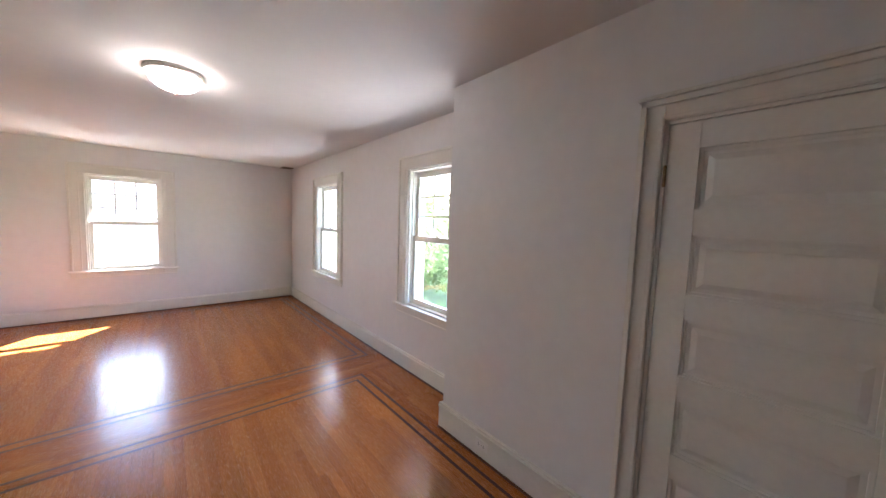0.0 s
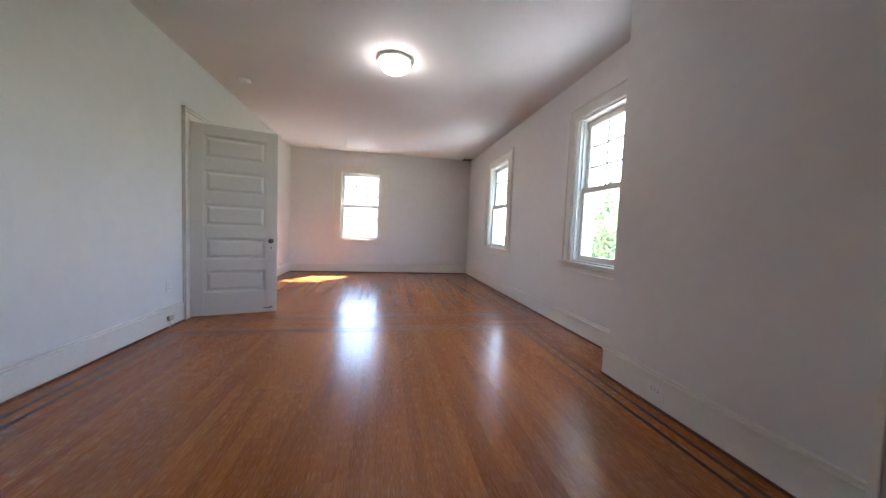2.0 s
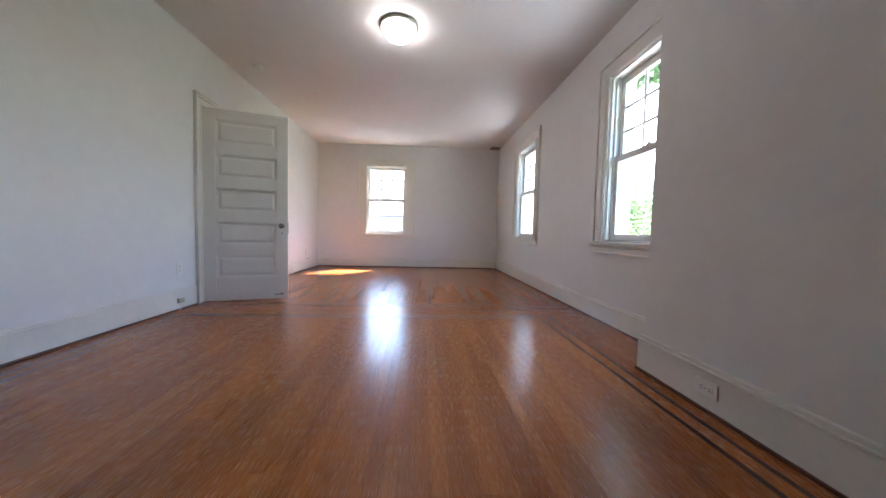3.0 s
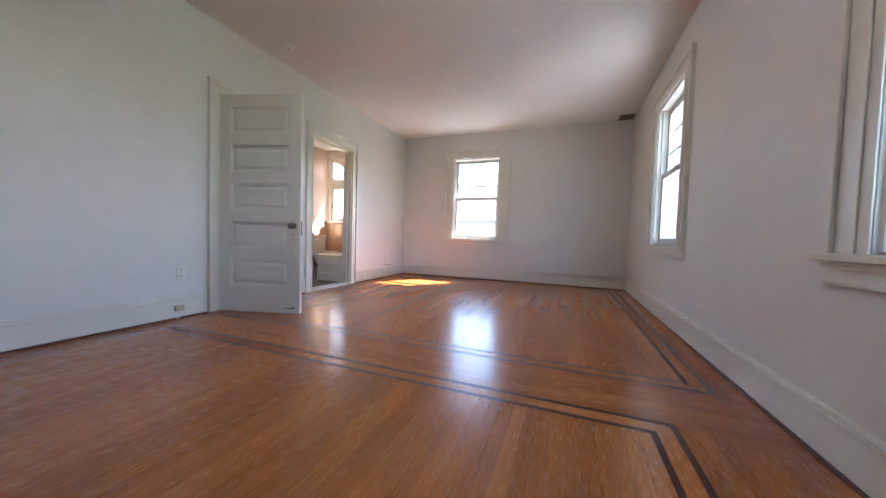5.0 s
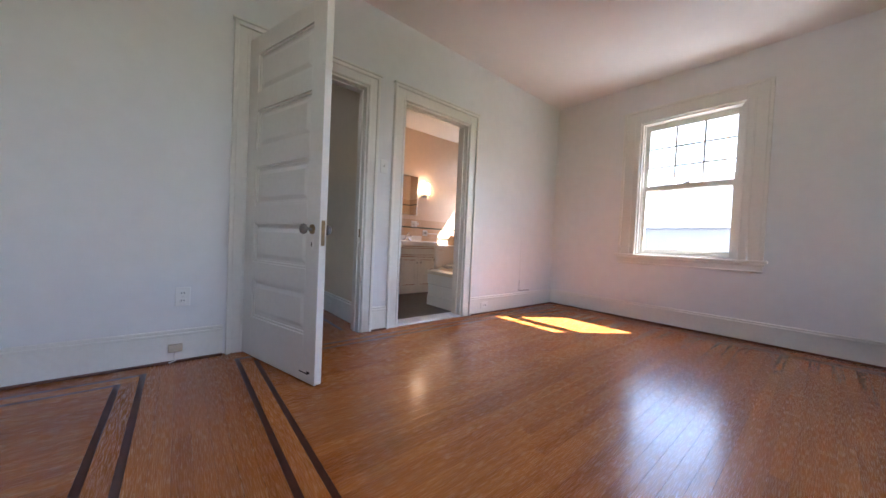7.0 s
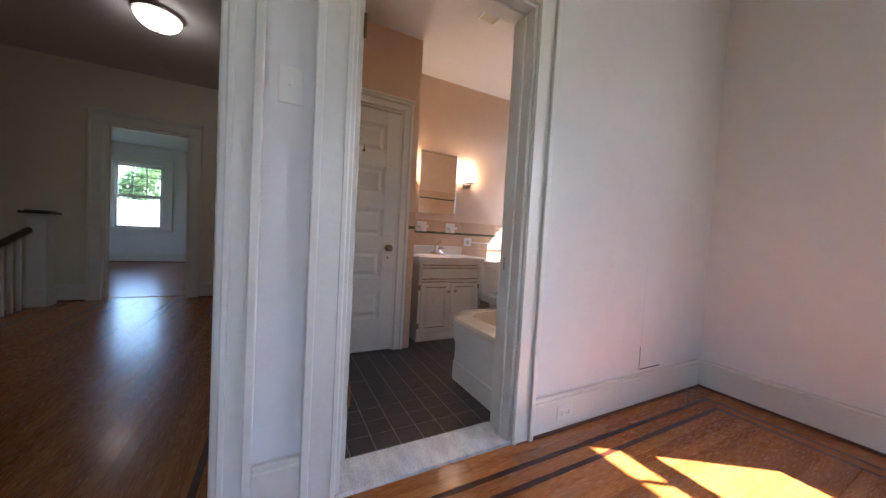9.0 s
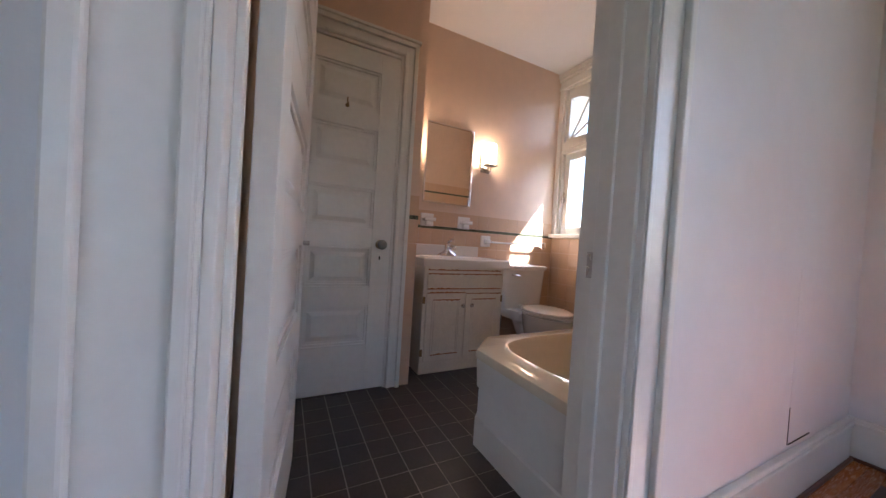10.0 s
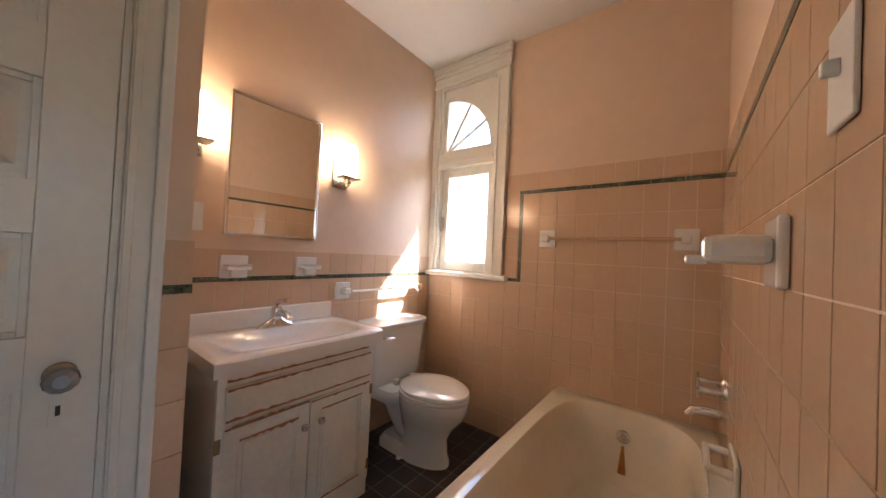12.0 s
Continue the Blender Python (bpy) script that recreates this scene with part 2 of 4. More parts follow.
wall("wall_stairwell_front", "y", 1.72, 1.78, -5.9, -2.9, -2.8, -0.2, HALLP)
tagged(finish("floor_hall", slabs([(-6.05, PX, 1.72, 5.1, -0.2, -0.018), (-2.9, PX, 0.6, 1.72, -0.2, -0.018)]), SUBFLOOR), "varnished oak strip floor of the hall", "floor", kind="structure")
tagged(finish("floor_stairwell", slabs([(-6.05, -2.9, 0.6, 1.72, -2.9, -2.8)]), OAKX), "oak floor at the foot of the stairs", "floor", kind="structure")
tagged(finish("ceiling_hall", slabs([(-6.05, PX, 0.5, 5.2, TOP, 3.1)]), CEIL), "cream hall ceiling", "ceiling", kind="structure")
wall("wall_room_door_side", "x", -6.05, -5.98, -0.8, 5.1, -0.1, 2.8, WALL, [(2.28, 3.12, -0.05, 2.17), (3.64, 4.40, -0.05, 2.15)], "white wall with two doorways")
wall("wall_room_far", "x", -10.95, -10.7, -0.9, 4.9, -0.1, 3.1, WALL, [(W2 - WH, W2 + WH, WZ0, WZ1)], "white painted wall with a window")
# The opening in wall_room_left is unseen, added to let in daylight.
wall("wall_room_left", "y", -1.05, -0.8, -10.7, -6.05, -0.1, 2.8, WALL, [(-8.4 - WH, -8.4 + WH, WZ0, WZ1)], "white painted wall with a window")
wall("wall_room_right", "y", 4.75, 4.9, -10.7, -6.05, -0.1, 2.8, WALL)
tagged(finish("floor_room", slabs([(-10.95, -6.05, -0.9, 4.9, -0.2, 0)]), OAKX), "varnished oak floor of the room across the hall", "floor", kind="structure")
tagged(finish("ceiling_room", slabs([(-10.7, -6.05, -0.8, 4.75, 2.8, 3.1)]), CEIL), "white ceiling", "ceiling", kind="structure")

# bathroom
wall_part = wall("wall_bath_partition", "x", PX, -1.77, HALLY + 0.03, 7.30, -0.1, BTOP + 0.05, PEACH, [(4.42, 5.265, -0.1, 2.14)], "peach painted wall tiled to head height")
wall_win = wall("wall_bath_window", "y", BY, 7.30, -3.9, PX, -0.1, BTOP + 0.3, PEACH, [(-3.62, -3.10, 1.09, 2.56)], "peach wall, tiled below, with a fanlight window")
wall_mir = wall("wall_bath_mirror", "x", -3.74, BX, 4.19, BY, -0.1, BTOP, PEACH, label="peach painted wall over a tiled wainscot")
# Unseen face brought forward so the gap behind the open door goes dark.
wall("wall_bath_back", "y", 4.19, 4.385, BX, PX, -0.1, BTOP, PEACH)
wall("wall_bath_closet", "x", -3.25, -3.15, 4.27, 5.27, -0.1, BTOP, PEACH, [(4.48, 5.12, -0.1, 2.06)], "peach closet wall with a door")
wall_ret = wall("wall_bath_closet_return", "y", 5.17, 5.27, BX, -3.25, -0.1, BTOP, PEACH, label="peach painted closet side wall")
tagged(finish("ceiling_bath", slabs([(-3.74, PX, 4.19, BY, BTOP, 3.0)]), CEIL), "white bathroom ceiling", "ceiling", kind="structure")
floor_bath = tagged(finish("floor_bath", slabs([(-3.74, PX, 4.19, BY, -0.2, -0.0012)]), FGROUT), "dark square floor tiles with pale grout", "floor", kind="structure")
th = tagged(finish("threshold", slabs([(-1.89, -1.70, 4.42, 5.265, -0.1, 0.016)], 0.004), MARBLE), "white veined marble door threshold", "threshold", kind="structure")


# ---- baseboards ----
def baseboard(axis, plane, side, a0, a1, mat=TRIM, height=0.205, shoe=True, name="baseboard"):
    """Along a wall face at plane; side is +1 or -1, the way into the room."""
    def put(d0, d1, z0, z1):
        p, q = sorted((plane + side * d0, plane + side * d1))
        return (p, q, a0, a1, z0, z1) if axis == "x" else (a0, a1, p, q, z0, z1)
    ob = finish(name, slabs([put(0, 0.02, 0.0, height - 0.035)]), mat)
    tagged(ob, "tall white painted baseboard with a moulded cap", "baseboard", kind="structure")
    part("cap", slabs([put(0, 0.03, height - 0.035, height - 0.02), put(0, 0.022, height - 0.02, height)], 0.004), mat, ob)
    if shoe:
        part("shoe_moulding", slabs([put(0.02, 0.034, 0.0, 0.016)], 0.004), SHOE, ob, "dark stained shoe moulding")


baseboard("y", FY, -1, LX, RX)
baseboard("x", RX, -1, CY + 0.03, FY - 0.035)
baseboard("x", CX, -1, -0.0, CY + 0.03, height=0.225)
baseboard("x", CX, -1, BACK, -1.04, height=0.225)
baseboard("y", CY, 1, CX, RX - 0.035, height=0.225)
baseboard("y", BACK, 1, LX, CX - 0.035)
baseboard("x", LX, 1, BACK + 0.035, 3.045)
baseboard("x", LX, 1, 4.146, 4.294, height=0.215)
baseboard("x", LX, 1, 5.391, FY - 0.035)
baseboard("y", HALLY, -1, -3.82, PX - 0.03, shoe=False)
baseboard("x", -5.9, 1, 1.80, 2.15)
baseboard("x", -5.9, 1, 3.25, 3.52)
baseboard("x", -10.7, 1, -0.8, 4.75, height=0.23)


# ---- door casings ----
def casing(m, w, h, label, wide=0.115, both=0.0):
    """A doorway's trim: local x along the wall from 0 to w, y out of the wall towards the viewer, z up."""
    ob = thing("door_casing", m, label, "door casing", kind="structure")
    for s, a in ((-1, 0.0), (1, w)):
        x0, x1 = sorted((a, a + s * wide))
        part("side_casing", slabs([(x0, x1, 0, 0.018, 0, h + wide)], 0.003), TRIM, ob)
        b0, b1 = sorted((a + s * (wide - 0.028), a + s * wide))
        part("back_band", slabs([(b0, b1, 0.018, 0.036, 0, h + wide)], 0.005), TRIM, ob)
        c0, c1 = sorted((a + s * 0.004, a + s * 0.022))
        part("bead", slabs([(c0, c1, 0.018, 0.025, 0, h + 0.02)], 0.003), TRIM, ob)
    part("head_casing", slabs([(0, w, 0, 0.018, h, h + wide)], 0.003), TRIM, ob)
    part("head_band", slabs([(-wide, w + wide, 0.018, 0.036, h + wide - 0.028, h + wide)], 0.005), TRIM, ob)
    part("head_cap", slabs([(-wide - 0.01, w + wide + 0.01, 0, 0.045, h + wide, h + wide + 0.018)], 0.004), TRIM, ob)
    part("head_bead", slabs([(0, w, 0.018, 0.025, h + 0.004, h + 0.022)], 0.003), TRIM, ob)
    if both:
        part("jamb", slabs([(0, 0.016, -both, 0.002, 0, h), (w - 0.016, w, -both, 0.002, 0, h), (0.016, w - 0.016, -both, 0.002, h - 0.016, h)], 0.002), TRIM, ob)
        part("door_stop", slabs([(0.016, 0.028, -both * 0.62, -both * 0.36, 0, h - 0.016), (w - 0.028, w - 0.016, -both * 0.62, -both * 0.36, 0, h - 0.016), (0.028, w - 0.028, -both * 0.62, -both * 0.36, h - 0.028, h - 0.016)], 0.002), TRIM, ob)
    return ob


def facing(x, y, z, deg):
    return pose(x, y, z, 0, 0, deg)


TR = "white painted wooden door casing with a raised back band"
hall_trim = casing(facing(LX, 4.045, 0, -90), 0.885, 2.15, TR, wide=0.1, both=0.15)
bath_trim = casing(facing(LX, 5.265, 0, -90), 0.845, 2.14, TR, wide=0.125, both=0.15)
casing(facing(PX, 3.16, 0, 90), 0.885, 2.15, TR)
casing(pose(CX, -0.93, 0, 0, 0, 90), 0.83, 2.265, TR, wide=0.10, both=0.1)
casing(facing(-3.15, 5.12, 0, -90), 0.64, 2.06, TR, wide=0.085, both=0.1)
casing(facing(-5.9, 3.12, 0, -90), 0.84, 2.17, TR, wide=0.13, both=0.15)
casing(facing(-5.9, 4.40, 0, -90), 0.76, 2.15, TR, wide=0.12, both=0.15)
part("strike_plate", slabs([(0.0, 0.0185, -0.118, -0.10, 0.86, 0.93)], 0.001), NICKEL, bath_trim, "worn metal strike plate")
part("strike_plate", slabs([(0.0, 0.0185, -0.052, -0.03, 0.84, 0.91)], 0.001), BRASS, hall_trim, "worn metal strike plate")


# ---- doors ----
def knob(parent, x, z, y, s):
    k = part("knob", lathe([(0.006, 0.0), (0.010, 0.004), (0.009, 0.03), (0.016, 0.036), (0.027, 0.044), (0.030, 0.054), (0.026, 0.064), (0.014, 0.069)], 12,
                           pose(x, y, z, -90 * s)), KNOBGLASS, parent, "faceted clear glass knob")
    part("rosette", lathe([(0.028, 0.0), (0.026, 0.005), (0.012, 0.008)], 24, pose(x, y, z, -90 * s)), BRASS, k, "aged brass rosette")
    ky = sorted((y, y + s * 0.0025))
    part("keyhole_plate", slabs([(x - 0.014, x + 0.014, *ky, z - 0.115, z - 0.055)], 0.001), TRIM, parent, "painted keyhole plate")
    # Raised dark slab painted in for the shade inside the hole.
    kk = sorted((y + s * 0.0015, y + s * 0.0035))
    part("keyhole", slabs([(x - 0.004, x + 0.004, *kk, z - 0.095, z - 0.072)]), IRON, parent, "dark keyhole")


def door(m, w, h, label, knobs=(1, -1), knob_z=0.87, hinge_side=1, low=0.27):
    """A five-panel leaf: local x from the hinge to the free edge, y through it, z up."""
    ob = thing("panel_door", m, label, "door")
    t, st, n = 0.022, 0.118, 5
    rail = 0.118
    ph = (h - low - rail - rail * (n - 1)) / n
    part("stile", slabs([(0, st, -t, t, 0.008, h)], 0.002), TRIM, ob)
    part("stile", slabs([(w - st, w, -t, t, 0.008, h)], 0.002), TRIM, ob)
    z = low
    part("rail", slabs([(st, w - st, -t, t, 0.008, low)], 0.0015), TRIM, ob)
    for i in range(n):
        part("panel", slabs([(st, w - st, -0.003, 0.003, z, z + ph)]), TRIM, ob)
        edge = []
        for s in (-1, 1):
            y0, y1 = sorted((s * 0.003, s * 0.013))
            e = 0.014
            edge += [(st, st + e, y0, y1, z, z + ph), (w - st - e, w - st, y0, y1, z, z + ph), (st + e, w - st - e, y0, y1, z, z + e), (st + e, w - st - e, y0, y1, z + ph - e, z + ph)]
        part("panel_moulding", slabs(edge, 0.002), TRIM, ob)
        for s in (-1, 1):
            ring = lambda o, y: [(st + o, s * y, z + o), (w - st - o, s * y, z + o), (w - st - o, s * y, z + ph - o), (st + o, s * y, z + ph - o)]
            part("panel_field", loft([ring(0.03, 0.003), ring(0.055, 0.012)], False), TRIM, ob)
        z += ph
        part("rail", slabs([(st, w - st, -t, t, z, z + rail if i < n - 1 else h)], 0.0015), TRIM, ob)
        z += rail
    for s in knobs:
        knob(ob, w - 0.065, knob_z, s * t, s)
    part("latch_plate", slabs([(w - 0.001, w + 0.002, -0.011, 0.011, knob_z - 0.09, knob_z + 0.05)]), BRASS, ob, "aged brass latch plate")
    for z in (0.25, h - 0.28):
        part("hinge", lathe([(0.004, 0), (0.007, 0.002), (0.007, 0.098), (0.004, 0.1)], 10, pose(-0.005, hinge_side * (t + 0.004), z)), BRASS, ob, "tarnished butt hinge")
    return ob


hall_door = door(facing(-1.69, 3.175, 0, math.degrees(math.atan2(0.235, 0.81))), 0.845, 2.14, "white painted five-panel wooden door standing open into the bedroom")
part("scuff", slabs([(0.70, 0.785, -0.0235, -0.0218, 0.055, 0.062), (0.77, 0.80, -0.0235, -0.0218, 0.062, 0.072)]), IRON, hall_door, "dark scuff mark")
bath_door = door(facing(-1.895, 4.472, 0, 180 - 7.0), 0.75, 2.11, "white painted five-panel bathroom door standing open", knobs=(1,), hinge_side=-1, knob_z=0.895)
part("spindle", pipe([(0.685, -0.021, 0.895), (0.685, -0.045, 0.895)], 0.009), NICKEL, bath_door, "bare metal knob spindle")
door(facing(CX + 0.024, -0.93 + 0.812, 0, -90), 0.794, 2.245, "white painted five-panel closet door, closed", knobs=(-1,), hinge_side=-1, low=0.33)
cl = door(facing(-3.170, 4.498, 0, 90), 0.605, 2.035, "white painted five-panel bathroom closet door, closed", knobs=(-1,), hinge_side=-1, knob_z=0.895, low=0.29)
part("hook", pipe([(0.30, -0.022, 1.73), (0.30, -0.026, 1.70), (0.30, -0.045, 1.675), (0.30, -0.058, 1.69)], 0.004), BRASS, cl, "small brass coat hook")
part("hook_plate", lathe([(0.012, 0), (0.010, 0.004), (0.004, 0.006)], 12, pose(0.30, -0.022, 1.685, 90)), BRASS, cl)
door(facing(-6.0, 3.66, 0, 115), 0.72, 2.12, "white painted panel door standing ajar off the hall")


# ---- windows ----
def window(name, m, label):
    """Local x along the wall, centred; y out of the house, 0 at the plaster; z up."""
    ob = thing(name, m, label, "window", kind="structure")
    h, z0, z1, ow = WH, WZ0, WZ1, WH + 0.19
    for s in (-1, 1):
        x0, x1 = sorted((s * h, s * ow))
        c = part("casing", slabs([(x0, x1, -0.018, 0, 0.79, z1 + 0.16)], 0.003), TRIM, ob)
        b0, b1 = sorted((s * (ow - 0.03), s * ow))
        part("back_band", slabs([(b0, b1, -0.036, -0.018, 0.79, z1 + 0.16)], 0.005), TRIM, c)
        for d in (0.004, 0.062):
            q0, q1 = sorted((s * (h + d), s * (h + d + 0.014)))
            part("bead", slabs([(q0, q1, -0.026, -0.018, 0.79, z1 + 0.02)], 0.003), TRIM, c)
        j0, j1 = sorted((s * h, s * (h - 0.018)))
        part("jamb", slabs([(j0, j1, -0.004, 0.20, z0, z1)], 0.002), TRIM, ob)
        t0, t1 = sorted((s * (h - 0.018), s * (h - 0.034)))
        part("stop", slabs([(t0, t1, 0.03, 0.046, z0, z1 - 0.018)], 0.002), TRIM, ob)
    c = part("head_casing", slabs([(-h, h, -0.018, 0, z1, z1 + 0.16)], 0.003), TRIM, ob)
    part("head_band", slabs([(-ow, ow, -0.036, -0.018, z1 + 0.13, z1 + 0.16)], 0.005), TRIM, c)
    part("head_bead", slabs([(-h, h, -0.026, -0.018, z1 + 0.004, z1 + 0.018)], 0.003), TRIM, c)
    part("head_jamb", slabs([(-h + 0.018, h - 0.018, -0.004, 0.20, z1 - 0.018, z1)], 0.002), TRIM, ob)
    part("stool", slabs([(-ow - 0.03, ow + 0.03, -0.06, 0.0, 0.762, 0.79), (-h, h, 0.0, 0.21, 0.762, 0.804)], 0.005), TRIM, ob)
    part("apron", slabs([(-ow, ow, -0.02, 0, 0.672, 0.762)], 0.004), TRIM, ob)
    part("apron_moulding", slabs([(-ow - 0.01, ow + 0.01, -0.036, -0.02, 0.735, 0.762), (-ow, ow, -0.028, -0.02, 0.672, 0.69)], 0.005), TRIM, ob)
    g, mid, w = 0.39, 1.575, h - 0.018
    lo = part("lower_sash", slabs([(-w, -g, 0.050, 0.088, z0 + 0.004, mid + 0.03), (g, w, 0.050, 0.088, z0 + 0.004, mid + 0.03),
                                   (-g, g, 0.050, 0.088, z0 + 0.004, 0.862), (-g, g, 0.050, 0.088, mid - 0.028, mid + 0.03)], 0.003), TRIM, ob)
    part("pane", slabs([(-g, g, 0.067, 0.071, 0.862, mid - 0.028)]), PANE, lo).visible_shadow = False
    part("sash_lock", slabs([(-0.03, 0.03, 0.054, 0.081, mid + 0.03, mid + 0.042), (-0.008, 0.03, 0.048, 0.062, mid + 0.042, mid + 0.052)], 0.003), NICKEL, lo)
    up = part("upper_sash", slabs([(-w, -g, 0.090, 0.128, mid - 0.035, z1 - 0.018), (g, w, 0.090, 0.128, mid - 0.035, z1 - 0.018),
                                   (-g, g, 0.090, 0.128, z1 - 0.082, z1 - 0.018), (-g, g, 0.090, 0.128, mid - 0.035, mid + 0.03)], 0.003), TRIM, ob)
    gz0, gz1 = mid + 0.03, z1 - 0.082
    part("pane", slabs([(-g, g, 0.107, 0.111, gz0, gz1)]), PANE, up).visible_shadow = False
    for i in (1, 2):
        x = -g + 2 * g * i / 3
        part("muntin", slabs([(x - 0.011, x + 0.011, 0.100, 0.118, gz0, gz1)], 0.002), TRIM, up)
        z = gz0 + (gz1 - gz0) * i / 3
        part("muntin", slabs([(-g, g, 0.1015, 0.1165, z - 0.011, z + 0.011)], 0.002), TRIM, up)
    part("outer_sill", slabs([(-h, h, 0.21, 0.30, 0.73, 0.775)], 0.004), TRIM, ob)
    return ob


WL = "white painted double-hung window with nine small panes above one large pane"
window("window_1", pose(WFAR, FY, 0), WL)
window("window_2", pose(RX, WR1, 0, 0, 0, -90), WL)
window("window_3", pose(RX, WR2, 0, 0, 0, -90), WL)
# window_6 is an unseen extra that brightens the room across the hall.
window("window_6", pose(-8.4, -0.8, 0, 0, 0, 180), WL + " on the room's side wall, unseen and added for light")
window("window_4", pose(-10.7, W2, 0, 0, 0, 90), WL + " across the hall")


# bathroom window: casement below a quarter fanlight
def bath_window():
    ob = thing("window_5", pose(0, BY, 0), "white painted bathroom casement window under a quarter-round fanlight", "window", kind="structure")
    x0, x1 = -3.62, -3.10
    part("casing", slabs([(x1, -3.0, -0.022, 0, 1.09, 2.56)], 0.003), TRIM, ob)
    part("casing", slabs([(BX, x0, -0.022, 0, 1.09, 2.56)], 0.003), TRIM, ob)
    part("back_band", slabs([(-3.024, -3.0, -0.04, -0.022, 1.09, 2.56)], 0.005), TRIM, ob)
    part("bead", slabs([(x1 + 0.004, x1 + 0.022, -0.032, -0.022, 1.09, 2.50)], 0.004), TRIM, ob)
    part("frieze", slabs([(BX, -3.0, -0.022, 0, 2.56, 2.70)], 0.003), TRIM, ob)
    part("crown", slabs([(BX, -2.99, -0.04, -0.022, 2.545, 2.575), (BX, -2.985, -0.06, -0.022, 2.655, 2.70), (BX, -2.99, -0.045, -0.022, 2.625, 2.655)], 0.006), TRIM, ob)
    part("sill", slabs([(BX, -2.965, -0.06, 0.0, 1.055, 1.09), (x0, x1, 0.0, 0.2, 1.055, 1.094)], 0.006), TRIM, ob)
    part("jamb", slabs([(x0, x0 + 0.02, 0, 0.2, 1.094, 2.56), (x1 - 0.02, x1, 0, 0.2, 1.094, 2.56), (x0 + 0.02, x1 - 0.02, 0, 0.2, 2.54, 2.56)]), TRIM, ob)
    part("transom", slabs([(x0 + 0.02, x1 - 0.02, 0.0, 0.12, 1.90, 2.02), (x0 + 0.02, x1 - 0.02, -0.014, 0.0, 1.935, 1.965)], 0.004), TRIM, ob)
    a, b, c, d = x0 + 0.02, x1 - 0.02, 1.094, 1.90
    sash = part("casement_sash", slabs([(a, a + 0.06, 0.04, 0.08, c, d), (b - 0.06, b, 0.04, 0.08, c, d), (a + 0.06, b - 0.06, 0.04, 0.08, c, c + 0.07), (a + 0.06, b - 0.06, 0.04, 0.08, d - 0.065, d)], 0.004), TRIM, ob)
    part("pane", slabs([(a + 0.06, b - 0.06, 0.058, 0.062, c + 0.07, d - 0.065)]), PANE, sash).visible_shadow = False
    part("latch", slabs([(a + 0.012, a + 0.032, 0.02, 0.04, 1.42, 1.52), (a + 0.016, a + 0.03, 0.004, 0.02, 1.40, 1.46)], 0.003), NICKEL, ob, "metal casement latch")
    part("crank", pipe([(-3.32, 0.03, 1.10), (-3.32, 0.005, 1.108), (-3.25, -0.002, 1.11)], 0.006), NICKEL, ob, "metal window crank")
    # fanlight: an infill board with a quarter-round opening, and its bars
    ox, oz, r = a + 0.03, 2.05, 0.40
    bm = bmesh.new()
    n = 20
    outer, inner = [], []
    for i in range(n + 1):
        t = math.pi / 2 * i / n
        inner.append((ox + r * math.cos(t), oz + r * math.sin(t)))
        k = math.tan(t)
        hx, hz = b - ox, 2.54 - oz
        outer.append((b, oz + hx * k) if hx * k <= hz else (ox + hz / k if k < 1e9 else ox, 2.54))
    outer[-1] = (ox, 2.54)
    for i in range(n):
        quad = (inner[i], outer[i], outer[i + 1], inner[i + 1])
        vs = [[bm.verts.new((p[0], y, p[1])) for p in quad] for y in (0.03, 0.09)]
        bm.faces.new(vs[0]), bm.faces.new(vs[1])
        for q in range(4):
            bm.faces.new((vs[0][q], vs[0][(q + 1) % 4], vs[1][(q + 1) % 4], vs[1][q]))
    slab(bm, a, ox, 0.03, 0.09, 2.02, 2.54), slab(bm, ox, b, 0.03, 0.09, 2.02, oz)
    fan = part("fanlight", bm, TRIM, ob)
    for deg in (30, 60):
        t = radians(deg)
        part("fan_bar", pipe([(ox, 0.06, oz), (ox + r * math.cos(t), 0.06, oz + r * math.sin(t))], 0.012, 8), TRIM, fan)
    part("fan_pane", slabs([(ox, b, 0.064, 0.067, oz, 2.5)]), PANE, fan).visible_shadow = False


bath_window()


# ---- ceiling lamps and small fixtures ----
def ceiling_lamp(x, y, z, glow, label):
    ob = thing("ceiling_lamp", pose(x, y, z), label, "ceiling lamp")
    part("base_ring", lathe([(0.12, 0.0), (0.186, 0.0), (0.188, -0.012), (0.178, -0.03), (0.165, -0.034), (0.12, -0.03)], 48), SATIN, ob, "satin nickel rim", True)
    part("glass_bowl", lathe([(0.163, -0.031), (0.162, -0.05), (0.145, -0.082), (0.11, -0.112), (0.06, -0.132), (0.01, -0.138)], 48), glow, ob, "lit frosted glass bowl", True)
    part("finial", lathe([(0.012, -0.136), (0.014, -0.144), (0.008, -0.152), (0.011, -0.158), (0.003, -0.168)], 16), NICKEL, ob, "", True)
    return ob


ceiling_lamp(0.455, 2.71, TOP, BOWL, "round flush ceiling lamp with lit frosted glass bowl")
ceiling_lamp(-4.27, 3.2, TOP, BULB, "round flush hall ceiling lamp, lit")
ceiling_lamp(-7.6, 1.9, 2.8, BULB, "round flush ceiling lamp in the far room, lit")

sd = thing("smoke_detector", pose(-1.345, 3.67, TOP), "white round plastic smoke detector on the ceiling", "smoke detector")
part("body", lathe([(0.06, 0), (0.065, -0.004), (0.063, -0.02), (0.05, -0.034), (0.02, -0.038)], 32), PLATE, sd, "", True)
part("test_button", lathe([(0.012, -0.037), (0.01, -0.042)], 16), BEIGE, sd)

